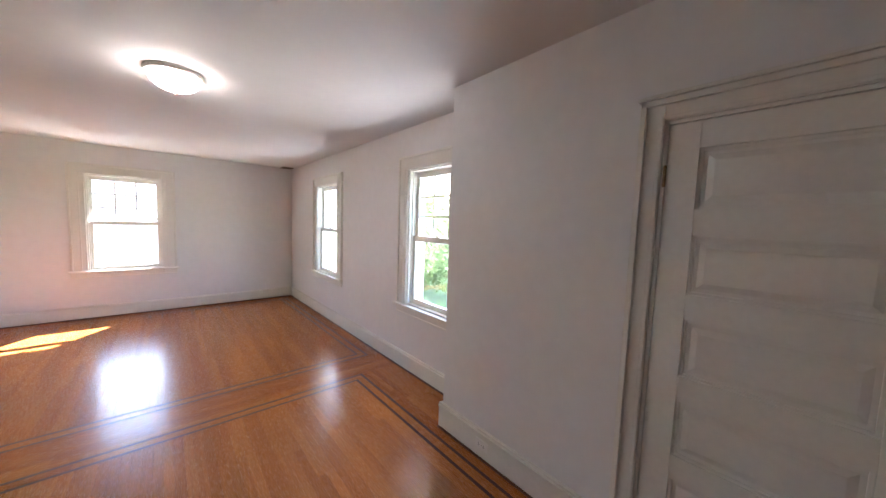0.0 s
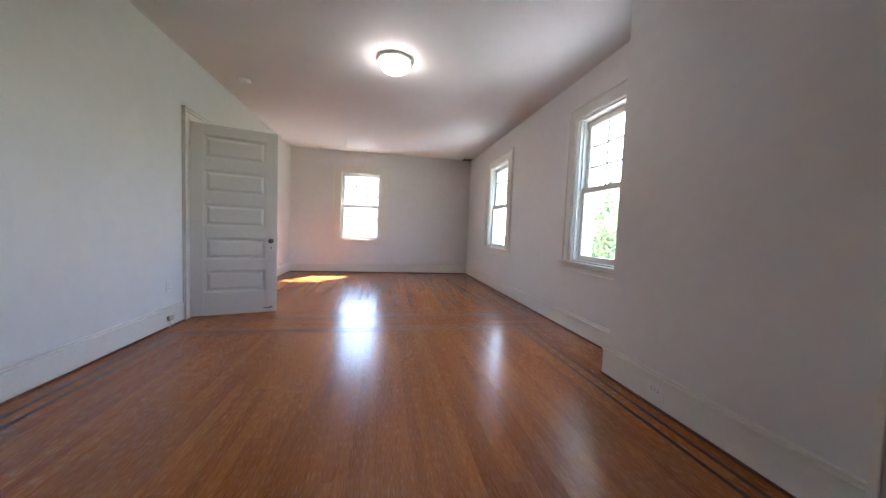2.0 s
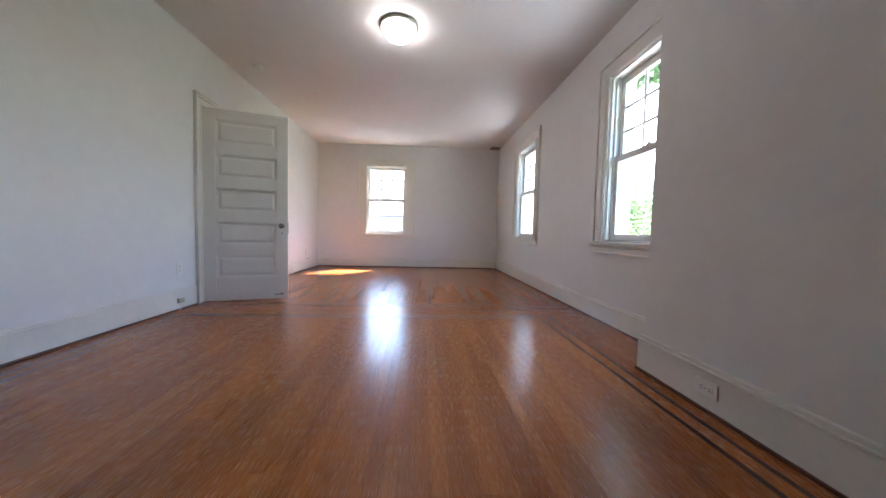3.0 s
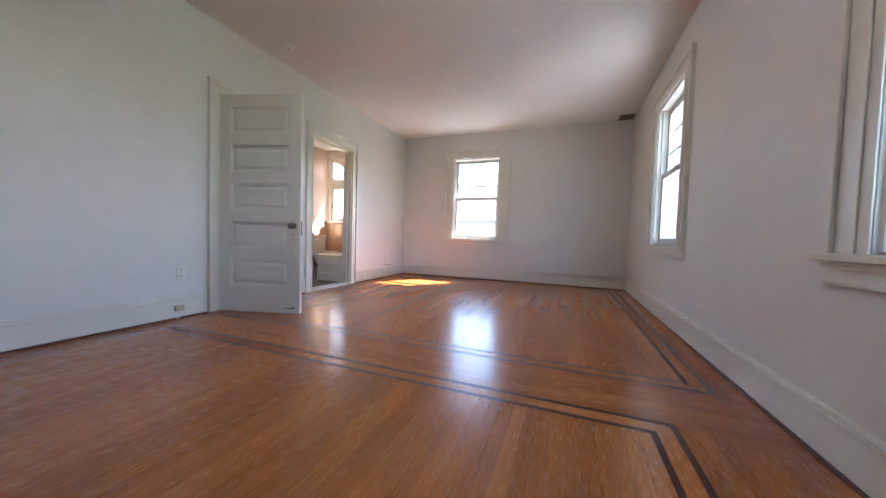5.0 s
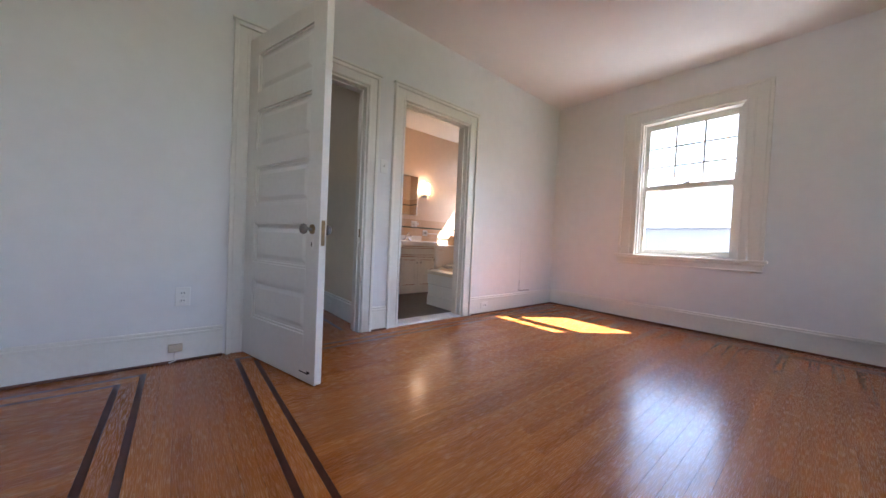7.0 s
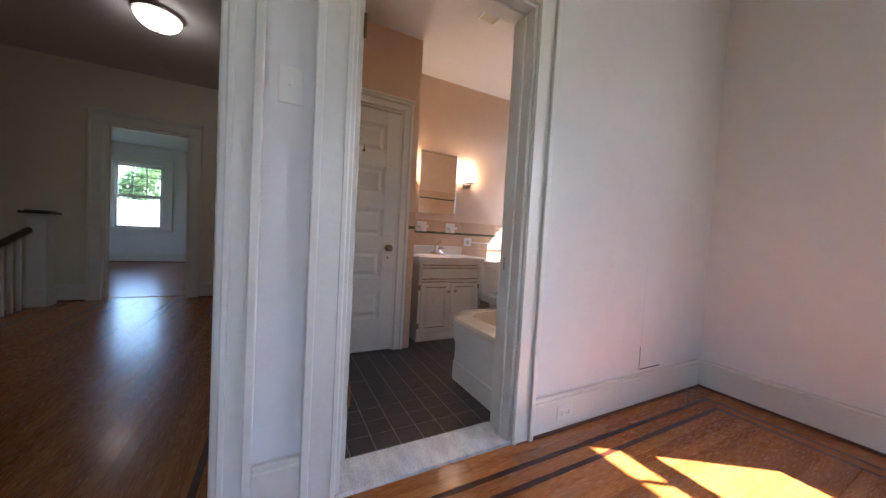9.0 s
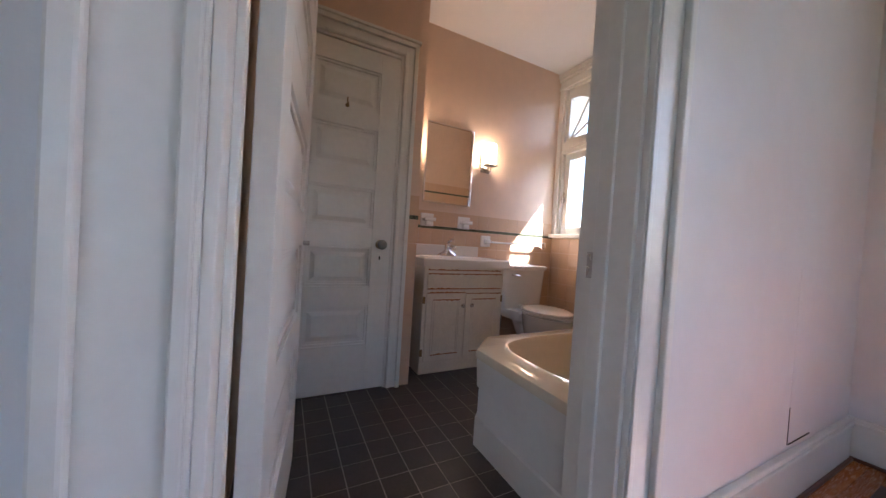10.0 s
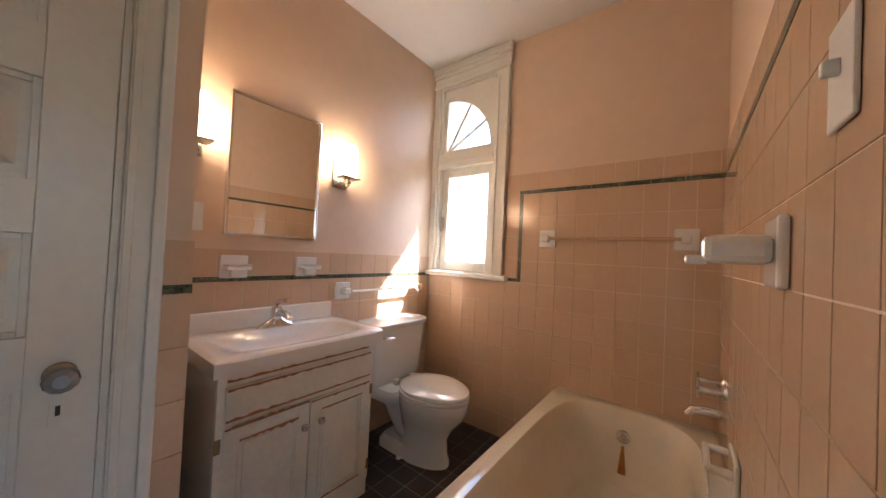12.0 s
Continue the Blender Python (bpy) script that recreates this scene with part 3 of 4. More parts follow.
vt = thing("ceiling_vent", pose(2.40, 6.98, TOP - 0.001), "brown metal ceiling air vent with slats", "vent")
part("frame", slabs([(-0.13, 0.09, -0.16, -0.135, -0.012, 0), (-0.13, 0.09, 0.04, 0.065, -0.012, 0), (-0.13, -0.105, -0.135, 0.04, -0.012, 0), (0.065, 0.09, -0.135, 0.04, -0.012, 0)], 0.003), VENTM, vt)
# Dark sheet stands in for the shade between the slats.
part("backing", slabs([(-0.105, 0.065, -0.135, 0.04, -0.002, 0)]), DARK, vt)
for i in range(6):
    part("slat", slabs([(-0.105, 0.065, -0.125 + 0.028 * i, -0.113 + 0.028 * i, -0.010, -0.002)]), VENTM, vt)


def outlet(m, label="white duplex wall outlet"):
    """Local x along the wall, y out of it."""
    ob = thing("wall_outlet", m, label, "outlet")
    part("cover_plate", slabs([(-0.038, 0.038, 0, 0.006, -0.06, 0.06)], 0.003), PLATE, ob)
    for z in (-0.024, 0.024):
        s = part("socket", slabs([(-0.016, 0.016, 0.005, 0.0085, z - 0.014, z + 0.014)], 0.002), PLATE, ob)
        part("slot", slabs([(-0.008, -0.005, 0.0083, 0.009, z - 0.005, z + 0.006), (0.005, 0.008, 0.0083, 0.009, z - 0.005, z + 0.006)]), DARK, s)
    part("screw", lathe([(0.003, 0.0), (0.003, 0.0015)], 8, pose(0, 0.006, 0, -90)), NICKEL, ob)
    return ob


def switch(m, label="white toggle light switch"):
    ob = thing("light_switch", m, label, "light switch")
    part("cover_plate", slabs([(-0.037, 0.037, 0, 0.006, -0.06, 0.06)], 0.003), PLATE, ob)
    part("toggle", slabs([(-0.005, 0.005, 0.005, 0.02, -0.004, 0.014)], 0.002), PLATE, ob)
    return ob


outlet(facing(LX, 2.83, 0.41, -90))
outlet(pose(CX - 0.02, 0.90, 0.115, 0, 90, 90), "white outlet set sideways in the baseboard")
outlet(pose(LX + 0.02, 5.62, 0.10, 0, 90, -90), "white outlet set sideways in the baseboard")
outlet(pose(-2.6, HALLY - 0.02, 0.10, 0, 90, 180), "white outlet set in the hall baseboard")
switch(facing(LX, 4.222, 1.49, -90))
switch(facing(-5.9, 3.40, 1.25, -90))
jack = thing("phone_jack", facing(LX + 0.02, 2.80, 0.095, -90), "beige phone jack box on the baseboard", "phone jack")
part("box", slabs([(-0.035, 0.035, 0, 0.028, -0.022, 0.024)], 0.004), BEIGE, jack)
part("cable", pipe([(0.0, 0.014, -0.02), (0.004, 0.016, -0.05), (0.0, 0.018, -0.078), (0.03, 0.022, -0.086)], 0.004, 8), PLATE, jack, "short white cable stub")
hatch = thing("access_panel", facing(LX, 6.52, 0.575, -90), "painted-over square plumbing access panel", "access panel")
part("panel", slabs([(-0.21, 0.21, 0, 0.0015, -0.345, 0.345)], 0.0005), WALL, hatch)
part("gap", slabs([(-0.02, 0.20, 0.0, 0.002, -0.352, -0.346), (0.2105, 0.2125, 0.0, 0.002, -0.35, -0.20)]), DARK, hatch, "dark open joint")

# hall balustrade
newel = thing("newel_post", pose(-5.66, 1.875, 0), "white square newel post with a dark wooden cap", "newel post")
part("post", slabs([(-0.075, 0.075, -0.075, 0.075, 0, 1.02)], 0.004), TRIM, newel)
part("collar", slabs([(-0.09, 0.09, -0.09, 0.09, 0, 0.20)], 0.006), TRIM, newel)
part("cap", slabs([(-0.12, 0.12, -0.12, 0.12, 1.02, 1.045), (-0.09, 0.09, -0.09, 0.09, 1.045, 1.06)], 0.008), RAIL, newel, "dark mahogany cap")
rail = thing("stair_balustrade", pose(0, 1.82, 0), "white balusters under a dark wooden handrail", "balustrade")
part("handrail", pipe([(-5.58, 0, 0.84), (-4.0, 0, 0.30)], 0.034), RAIL, rail, "dark mahogany handrail")
part("wall_rail", slabs([(-5.9, -5.735, 0.0, 0.06, 0.90, 0.96)], 0.012), RAIL, rail, "dark mahogany handrail")
for i in range(12):
    part("baluster", slabs([(-5.46 + 0.122 * i, -5.43 + 0.122 * i, -0.015, 0.015, 0.0, 0.79 - 0.0417 * i)]), TRIM, rail)

# ---- bathroom things ----
mir = thing("medicine_cabinet", pose(BX, 5.732, 1.59), "mirrored medicine cabinet with a thin chrome edge", "mirror cabinet")
part("body", slabs([(0, 0.018, -0.215, 0.215, -0.32, 0.32)]), NICKEL, mir)
part("mirror", slabs([(0.018, 0.024, -0.212, 0.212, -0.318, 0.318)]), MIRROR, mir, "clear mirror door")
for b in ((0.0, 0.03, -0.223, -0.212, -0.33, 0.33), (0.0, 0.03, 0.212, 0.223, -0.33, 0.33), (0.0, 0.03, -0.212, 0.212, 0.318, 0.33), (0.0, 0.03, -0.212, 0.212, -0.33, -0.318)):
    part("chrome_edge", slabs([b], 0.003), CHROME, mir, "chrome edge strip")


def sconce(y):
    ob = thing("wall_sconce", pose(BX, y, 1.63), "brushed nickel wall sconce with a lit opal glass shade", "wall lamp", "sconces beside the mirror")
    part("backplate", slabs([(0, 0.018, -0.05, 0.05, -0.045, 0.13)], 0.004), NICKEL, ob)
    part("arm", slabs([(0.018, 0.10, -0.014, 0.014, -0.03, -0.008)], 0.003), NICKEL, ob)
    part("stem", lathe([(0.014, -0.045), (0.014, 0.01)], 16, pose(0.085, 0, 0)), NICKEL, ob)
    part("holder", slabs([(0.04, 0.13, -0.062, 0.062, 0.0, 0.012)], 0.005), NICKEL, ob)
    ring = lambda r, z: [(0.085 + r * 0.75 * math.cos(2 * math.pi * i / 32), r * math.sin(2 * math.pi * i / 32), z) for i in range(32)]
    part("shade", loft([ring(0.048, 0.0125), ring(0.053, 0.02), ring(0.053, 0.185), ring(0.048, 0.193)]), SHADE, ob, "lit oval opal glass shade", True)


sconce(6.10), sconce(5.365)

van = thing("vanity_cabinet", pose(-3.665, 5.39, 0), "worn cream painted vanity cabinet with two doors", "vanity")
VW, VD = 0.675, 0.405
part("body", slabs([(0, VD, 0, 0.018, 0.0, 0.764), (0, VD, VW - 0.018, VW, 0.0, 0.764), (0, VD - 0.005, 0.018, VW - 0.018, 0.08, 0.764), (0, VD - 0.05, 0.018, VW - 0.018, 0.0, 0.08)]), VPAINT, van)
part("face_frame", slabs([(VD, VD + 0.014, 0, 0.03, 0.085, 0.764), (VD, VD + 0.014, VW - 0.03, VW, 0.085, 0.764), (VD, VD + 0.014, 0.03, VW - 0.03, 0.715, 0.764), (VD, VD + 0.014, 0.03, VW - 0.03, 0.568, 0.60), (VD, VD + 0.014, 0.03, VW - 0.03, 0.085, 0.11)], 0.002), VPAINT, van)
part("toe_board", slabs([(VD - 0.005, VD + 0.006, 0, VW, 0.0, 0.085)], 0.002), VPAINT, van)
dr = part("drawer_front", slabs([(VD + 0.014, VD + 0.028, 0.022, VW - 0.022, 0.598, 0.722)], 0.004), VPAINT, van)


def worn(parent, x, y0, y1, z, up):
    """A ragged strip of bare wood along an edge."""
    bm = bmesh.new()
    n = 60
    lo, hi = [], []
    for i in range(n + 1):
        y = y0 + (y1 - y0) * i / n
        w = 0.004 + 0.012 * abs(noise.noise(Vector((y * 25, z * 9, 1.0)))) + 0.002 * random.random()
        lo.append(bm.verts.new((x, y, z))), hi.append(bm.verts.new((x, y, z + up * w)))
    for i in range(n):
        bm.faces.new((lo[i], lo[i + 1], hi[i + 1], hi[i]))
    ex = bmesh.ops.extrude_face_region(bm, geom=bm.faces[:])
    bmesh.ops.translate(bm, vec=(-0.002, 0, 0), verts=[v for v in ex["geom"] if isinstance(v, bmesh.types.BMVert)])
    part("worn_edge", bm, RAW, parent, "bare wood where the paint has worn off")


worn(dr, VD + 0.0293, 0.028, VW - 0.026, 0.716, -1)
worn(dr, VD + 0.0293, 0.026, VW - 0.026, 0.602, 1)
worn(van, VD + 0.0153, 0.03, VW - 0.03, 0.735, 1)
for y0, y1, ky, hy in ((0.022, VW / 2 - 0.002, VW / 2 - 0.03, 0.0), (VW / 2 + 0.002, VW - 0.022, VW / 2 + 0.045, VW)):
    d = part("door", slabs([(VD + 0.014, VD + 0.027, y0, y1, 0.092, 0.58)], 0.004), VPAINT, van)
    for o, e in ((0.045, 0.010), (0.062, 0.006)):
        a, b, c, f = y0 + o, y1 - o, 0.092 + o, 0.58 - o
        part("panel_moulding", slabs([(VD + 0.027, VD + 0.032, a, a + e, c, f), (VD + 0.027, VD + 0.032, b - e, b, c, f), (VD + 0.027, VD + 0.032, a + e, b - e, c, c + e), (VD + 0.027, VD + 0.032, a + e, b - e, f - e, f)], 0.002), VPAINT, d)
    part("knob", lathe([(0.006, 0), (0.006, 0.01), (0.014, 0.014), (0.016, 0.02), (0.012, 0.027), (0.004, 0.029)], 20, pose(VD + 0.027, ky, 0.485, 0, 90)), NICKEL, d, "round metal knob", True)
    worn(d, VD + 0.0283, y0 + 0.003, y1 - 0.003, 0.574, 1 if y0 < 0.1 else -1)
    worn(d, VD + 0.0333, y0 + 0.05, y1 - 0.05, 0.137, 1)
    worn(d, VD + 0.0333, y0 + 0.05, y1 - 0.05, 0.532, -1)
    for z in (0.13, 0.50):
        s = -1 if hy == 0 else 1
        q0, q1 = sorted((hy + s * 0.002, hy - s * 0.018))
        part("hinge", slabs([(VD + 0.012, VD + 0.0165, q0, q1, z, z + 0.05)], 0.001), BRASS, d, "dark worn hinge")


# vanity top with a moulded basin
def vanity_top():
    ob = thing("sink_counter", pose(-3.665, 5.37, 0.764), "glossy cream cultured marble vanity top with moulded basin", "sink")
    W, D = 0.735, 0.455
    n = 48
    cx, cy = 0.25, W / 2

    def rect(z, inset=0.0):
        pts = []
        for i in range(n):
            t = 2 * math.pi * i / n
            c, s = math.cos(t), math.sin(t)
            k = min((D / 2 - inset) / max(abs(c), 1e-6), (W / 2 - inset) / max(abs(s), 1e-6))
            pts.append((D / 2 + k * c, W / 2 + k * s, z))
        return pts

    def oval(a, b, z, p=2.6):
        pts = []
        for i in range(n):
            t = 2 * math.pi * i / n
            c, s = math.cos(t), math.sin(t)
            pts.append((cx + a * math.copysign(abs(c) ** (2 / p), c), cy + b * math.copysign(abs(s) ** (2 / p), s), z))
        return pts
    part("basin", loft([rect(0), rect(0.05), rect(0.06, 0.008), rect(0.063, 0.02), oval(0.160, 0.305, 0.062, 4), oval(0.152, 0.295, 0.056, 4), oval(0.135, 0.265, 0.035, 3.4), oval(0.10, 0.20, 0.014, 3), oval(0.04, 0.06, 0.004)]), VTOP, ob, "", True)
    part("backsplash", slabs([(0, 0.022, 0.03, W - 0.03, 0.055, 0.15)], 0.006), VTOP, ob)
    part("drain", lathe([(0.02, 0), (0.022, 0.003), (0.012, 0.004)], 20, pose(cx, cy, 0.0042)), CHROME, ob, "chrome drain")


vanity_top()
tap = thing("basin_tap", pose(-3.665 + 0.075, 5.735, 0.827), "chrome single-lever basin tap", "tap")
ell = lambda a, b, z, x=0.0: [(x + a * math.cos(2 * math.pi * i / 24), b * math.sin(2 * math.pi * i / 24), z) for i in range(24)]
part("base", loft([ell(0.026, 0.078, 0), ell(0.026, 0.076, 0.008), ell(0.02, 0.045, 0.022), ell(0.02, 0.024, 0.035)]), CHROME, tap, "", True)
part("body", loft([ell(0.021, 0.022, 0.03), ell(0.022, 0.022, 0.065), ell(0.018, 0.018, 0.078)]), CHROME, tap, "", True)
part("spout", pipe([(0.0, 0, 0.045), (0.05, 0, 0.062), (0.095, 0, 0.058), (0.108, 0, 0.044)], 0.012), CHROME, tap, "", True)
tap.scale = (1.2, 1.2, 1.2)
part("lever", pipe([(0.0, 0, 0.075), (0.0, 0, 0.092), (0.03, 0, 0.105), (0.062, 0, 0.112)], 0.009), CHROME, tap, "", True)


# toilet
def toilet():
    ob = thing("toilet", pose(-3.655, 6.49, 0), "white porcelain two-piece toilet with closed lid", "toilet")

    def egg(cx, a, b, z, back=0.0, n=36):
        pts = []
        for i in range(n):
            t = 2 * math.pi * i / n
            c, s = math.cos(t), math.sin(t)
            x = cx + (a if c > 0 else a * 0.82) * c
            pts.append((x, b * s * (1 - 0.10 * max(0, c)), z))
        return pts

    def rr(x0, x1, hw, z, p=6.0, n=40):
        pts = []
        for i in range(n):
            t = 2 * math.pi * i / n
            c, s = math.cos(t), math.sin(t)
            pts.append(((x0 + x1) / 2 + (x1 - x0) / 2 * math.copysign(abs(c) ** (2 / p), c), hw * math.copysign(abs(s) ** (2 / p), s), z))
        return pts
    part("bowl", loft([egg(0.40, 0.20, 0.115, 0.0), egg(0.40, 0.20, 0.112, 0.025), egg(0.40, 0.185, 0.10, 0.06), egg(0.405, 0.175, 0.10, 0.15), egg(0.42, 0.20, 0.125, 0.22), egg(0.45, 0.235, 0.165, 0.29), egg(0.46, 0.245, 0.182, 0.345), egg(0.46, 0.247, 0.184, 0.385), egg(0.46, 0.225, 0.165, 0.39)]), CHINA, ob, "", True)
    part("trapway", pipe([(0.15, 0.0, 0.31), (0.21, 0.0, 0.22), (0.29, 0.0, 0.14), (0.38, 0.0, 0.13)], 0.088, 20), CHINA, ob, "", True)
    part("shelf", loft([rr(0.02, 0.30, 0.16, 0.30), rr(0.01, 0.32, 0.18, 0.36), rr(0.01, 0.31, 0.18, 0.385)]), CHINA, ob, "", True)
    part("foot", loft([rr(0.12, 0.40, 0.115, 0.0), rr(0.12, 0.40, 0.112, 0.04), rr(0.14, 0.38, 0.09, 0.07)]), CHINA, ob, "", True)
    part("seat", loft([egg(0.46, 0.235, 0.175, 0.39), egg(0.46, 0.25, 0.187, 0.396), egg(0.46, 0.25, 0.187, 0.408), egg(0.46, 0.243, 0.18, 0.412)]), CHINA, ob, "white toilet seat", True)
    part("lid", loft([egg(0.46, 0.24, 0.178, 0.4135), egg(0.46, 0.247, 0.184, 0.42), egg(0.46, 0.245, 0.182, 0.432), egg(0.455, 0.21, 0.15, 0.443), egg(0.45, 0.12, 0.09, 0.447)]), CHINA, ob, "white closed toilet lid", True)
    tank = part("tank", loft([rr(0.02, 0.18, 0.195, 0.385), rr(0.005, 0.19, 0.215, 0.42), rr(0.0, 0.205, 0.232, 0.735)]), CHINA, ob, "", True)
    part("tank_lid", loft([rr(-0.004, 0.215, 0.24, 0.735), rr(-0.004, 0.222, 0.246, 0.745), rr(-0.004, 0.222, 0.246, 0.765), rr(0.0, 0.21, 0.235, 0.774)]), CHINA, tank, "", True)
    part("flush_lever", pipe([(0.202, -0.17, 0.69), (0.222, -0.17, 0.69), (0.226, -0.15, 0.688), (0.226, -0.10, 0.682)], 0.007), CHROME, tank, "chrome flush lever", True)
    part("bolt_cap", lathe([(0.016, 0), (0.014, 0.012), (0.006, 0.018)], 16, pose(0.33, -0.122, 0.0)), CHINA, ob, "", True)
    for y in (-0.07, 0.07):
        part("seat_hinge", slabs([(0.215, 0.25, y - 0.02, y + 0.02, 0.39, 0.425)], 0.006), CHINA, ob)
    part("supply_valve", pipe([(0.0, -0.16, 0.14), (0.05, -0.16, 0.14), (0.06, -0.16, 0.20), (0.08, -0.16, 0.38)], 0.008), CHROME, ob, "chrome supply pipe")


toilet()


# bathtub
def bathtub():
    ob = thing("bathtub", pose(0, 0, 0), "built-in white bathtub, cream inside, with a cut-off corner", "bathtub")
    x0, x1, y0, y1 = -2.615, PX - 0.002, 5.335, BY - 0.002
    H = 0.455

    def outline(inset, z, cut=0.15):
        a, b, c, d = x0 + inset, x1 - inset, y0 + inset, y1 - inset
        cut = max(cut - inset * 0.4, 0.02)
        corners = [(a + cut, c), (b, c), (b, d), (a, d), (a, c + cut)]
        pts = []
        per = 12
        for i in range(5):
            p, q = Vector(corners[i]), Vector(corners[(i + 1) % 5])
            for k in range(per):
                w = p.lerp(q, k / per)
                pts.append((w.x, w.y, z))
        return pts

    def basin(a, b, c, d, z, r):
        cx, cy, hx, hy = (a + b) / 2, (c + d) / 2, (b - a) / 2, (d - c) / 2
        pts = []
        for x, y, _ in outline(0.0, 0.0):
            t = math.atan2((y - cy) / hy, (x - cx) / hx)
            co, si = math.cos(t), math.sin(t)
            pts.append((cx + hx * math.copysign(abs(co) ** (2 / r), co), cy + hy * math.copysign(abs(si) ** (2 / r), si), z))
        return pts
    part("apron", loft([outline(0.012, 0.0), outline(0.012, 0.13), outline(0.020, 0.135), outline(0.020, 0.27), outline(0.012, 0.276), outline(0.004, H - 0.05)], True, False), APRON, ob, "white enamelled apron with two raised steps", False)
    part("rim", loft([outline(0.004, H - 0.05), outline(0.0, H - 0.03), outline(0.004, H - 0.01), outline(0.018, H),
                      basin(x0 + 0.075, x1 - 0.05, y0 + 0.12, y1 - 0.075, H, 4.2), basin(x0 + 0.085, x1 - 0.06, y0 + 0.13, y1 - 0.085, H - 0.012, 4.2),
                      basin(x0 + 0.11, x1 - 0.085, y0 + 0.17, y1 - 0.10, H - 0.10, 4.0), basin(x0 + 0.14, x1 - 0.11, y0 + 0.26, y1 - 0.13, H - 0.30, 3.6),
                      basin(x0 + 0.17, x1 - 0.14, y0 + 0.34, y1 - 0.17, H - 0.345, 3.2), basin(x0 + 0.25, x1 - 0.22, y0 + 0.45, y1 - 0.25, H - 0.355, 3)], False, True), ENAMEL, ob, "cream enamelled basin and rolled rim", True)
    part("overflow_plate", lathe([(0.034, 0), (0.032, 0.008), (0.02, 0.014), (0.006, 0.015)], 28, pose(-2.235, y1 - 0.106, 0.33, 97)), CHROME, ob, "round chrome overflow plate", True)
    part("drain", lathe([(0.03, 0), (0.032, 0.003), (0.02, 0.004), (0.018, 0.0)], 24, pose(-2.235, y1 - 0.31, H - 0.354)), BRASS, ob, "tarnished round drain")
    bm = bmesh.new()
    n = 14
    vs = []
    for i in range(n + 1):
        t = i / n
        w = 0.006 + 0.012 * t + 0.003 * noise.noise(Vector((i * 0.7, 0, 0)))
        z = 0.285 - 0.13 * t
        yy = y1 - 0.1095 - (0.04 * (0.285 - z) / 0.2)
        vs.append((bm.verts.new((-2.235 - w, yy - 0.004, z)), bm.verts.new((-2.235 + w, yy - 0.004, z))))
    for p, q in zip(vs, vs[1:]):
        bm.faces.new((p[0], p[1], q[1], q[0]))
    part("rust_streak", bm, RUST, ob, "orange rust streak under the overflow")


bathtub()

# tub tap handles on the tiled partition
taps = thing("tub_tap", pose(PX - 0.009, 6.66, 0.0), "chrome tub mixer with two cross handles and spout", "tub tap")
for y, z in ((-0.06, 0.74), (0.06, 0.74)):
    h = part("handle", pipe([(0, y, z), (-0.05, y, z), (-0.085, y, z)], 0.013), CHROME, taps, "chrome cross handle", True)
    part("flange", lathe([(0.032, 0), (0.028, 0.008), (0.016, 0.014)], 24, pose(0, y, z, 0, -90)), CHROME, h, "", True)
    part("cross", pipe([(-0.085, y, z - 0.034), (-0.085, y, z + 0.034)], 0.007), CHROME, h, "", True)
    part("cross", pipe([(-0.085, y - 0.034, z), (-0.085, y + 0.034, z)], 0.007), CHROME, h, "", True)
part("spout", pipe([(0, 0, 0.64), (-0.06, 0, 0.64), (-0.10, 0, 0.632), (-0.112, 0, 0.61)], 0.018), CHROME, taps, "chrome tub spout", True)


# china fittings on the tiles
def tile_shelf(name, m, label, category, w=0.115, h=0.105, kind=0):
    """Local x along the wall, y out of it."""
    ob = thing(name, m, label, category)
    part("back", slabs([(-w / 2, w / 2, 0, 0.016, -h / 2, h / 2)], 0.005), CHINA, ob)
    if kind == 0:
        part("tray", slabs([(-w / 2 + 0.008, w / 2 - 0.008, 0.014, 0.085, -h * 0.12, h * 0.08), (-w / 2 + 0.008, w / 2 - 0.008, 0.078, 0.085, h * 0.08, h * 0.16)], 0.006), CHINA, ob)
        part("bracket", slabs([(-0.022, 0.022, 0.014, 0.05, -h * 0.45, -h * 0.12)], 0.008), CHINA, ob)
    elif kind == 1:
        part("post", slabs([(-0.02, 0.02, 0.014, 0.07, -0.02, 0.02)], 0.008), CHINA, ob)
    return ob


tile_shelf("soap_dish", facing(BX + 0.008, 5.56, 1.115, -90), "white china soap dish on the tile wainscot", "soap dish")
tile_shelf("toothbrush_holder", facing(BX + 0.008, 5.91, 1.115, -90), "white china toothbrush holder on the tile wainscot", "toothbrush holder")
tile_shelf("paper_holder", facing(BX + 0.008, 6.15, 0.97, -90), "white china toilet paper holder", "paper holder", 0.1, 0.1, 1)
tb = thing("towel_bar", pose(0, BY - 0.008, 1.345), "white china towel bar posts with a clear peach bar", "towel bar")
for x in (-2.70, -2.005):
    p = part("post", slabs([(x - 0.02, x + 0.02, -0.07, -0.014, -0.022, 0.022)], 0.008), CHINA, tb)
    part("post_plate", slabs([(x - 0.05, x + 0.05, -0.016, 0, -0.055, 0.055)], 0.005), CHINA, p)
part("bar", pipe([(-2.69, -0.05, 0), (-2.015, -0.05, 0)], 0.009), TILE, tb, "peach towel rod")
tb2 = thing("towel_bar", pose(BX + 0.008, 0, 0.965), "white china towel bar above the toilet", "towel bar")
part("bar", pipe([(0.05, 6.19, 0), (0.05, 6.80, 0)], 0.008), CHINA, tb2)
part("post", slabs([(0, 0.065, 6.78, 6.83, -0.03, 0.03)], 0.008), CHROME, tb2)
sh = thing("corner_soap_shelf", pose(PX - 0.008, 5.775, 1.245, 0, 0, 90), "white china soap shelf sticking out of the tiles", "soap shelf")
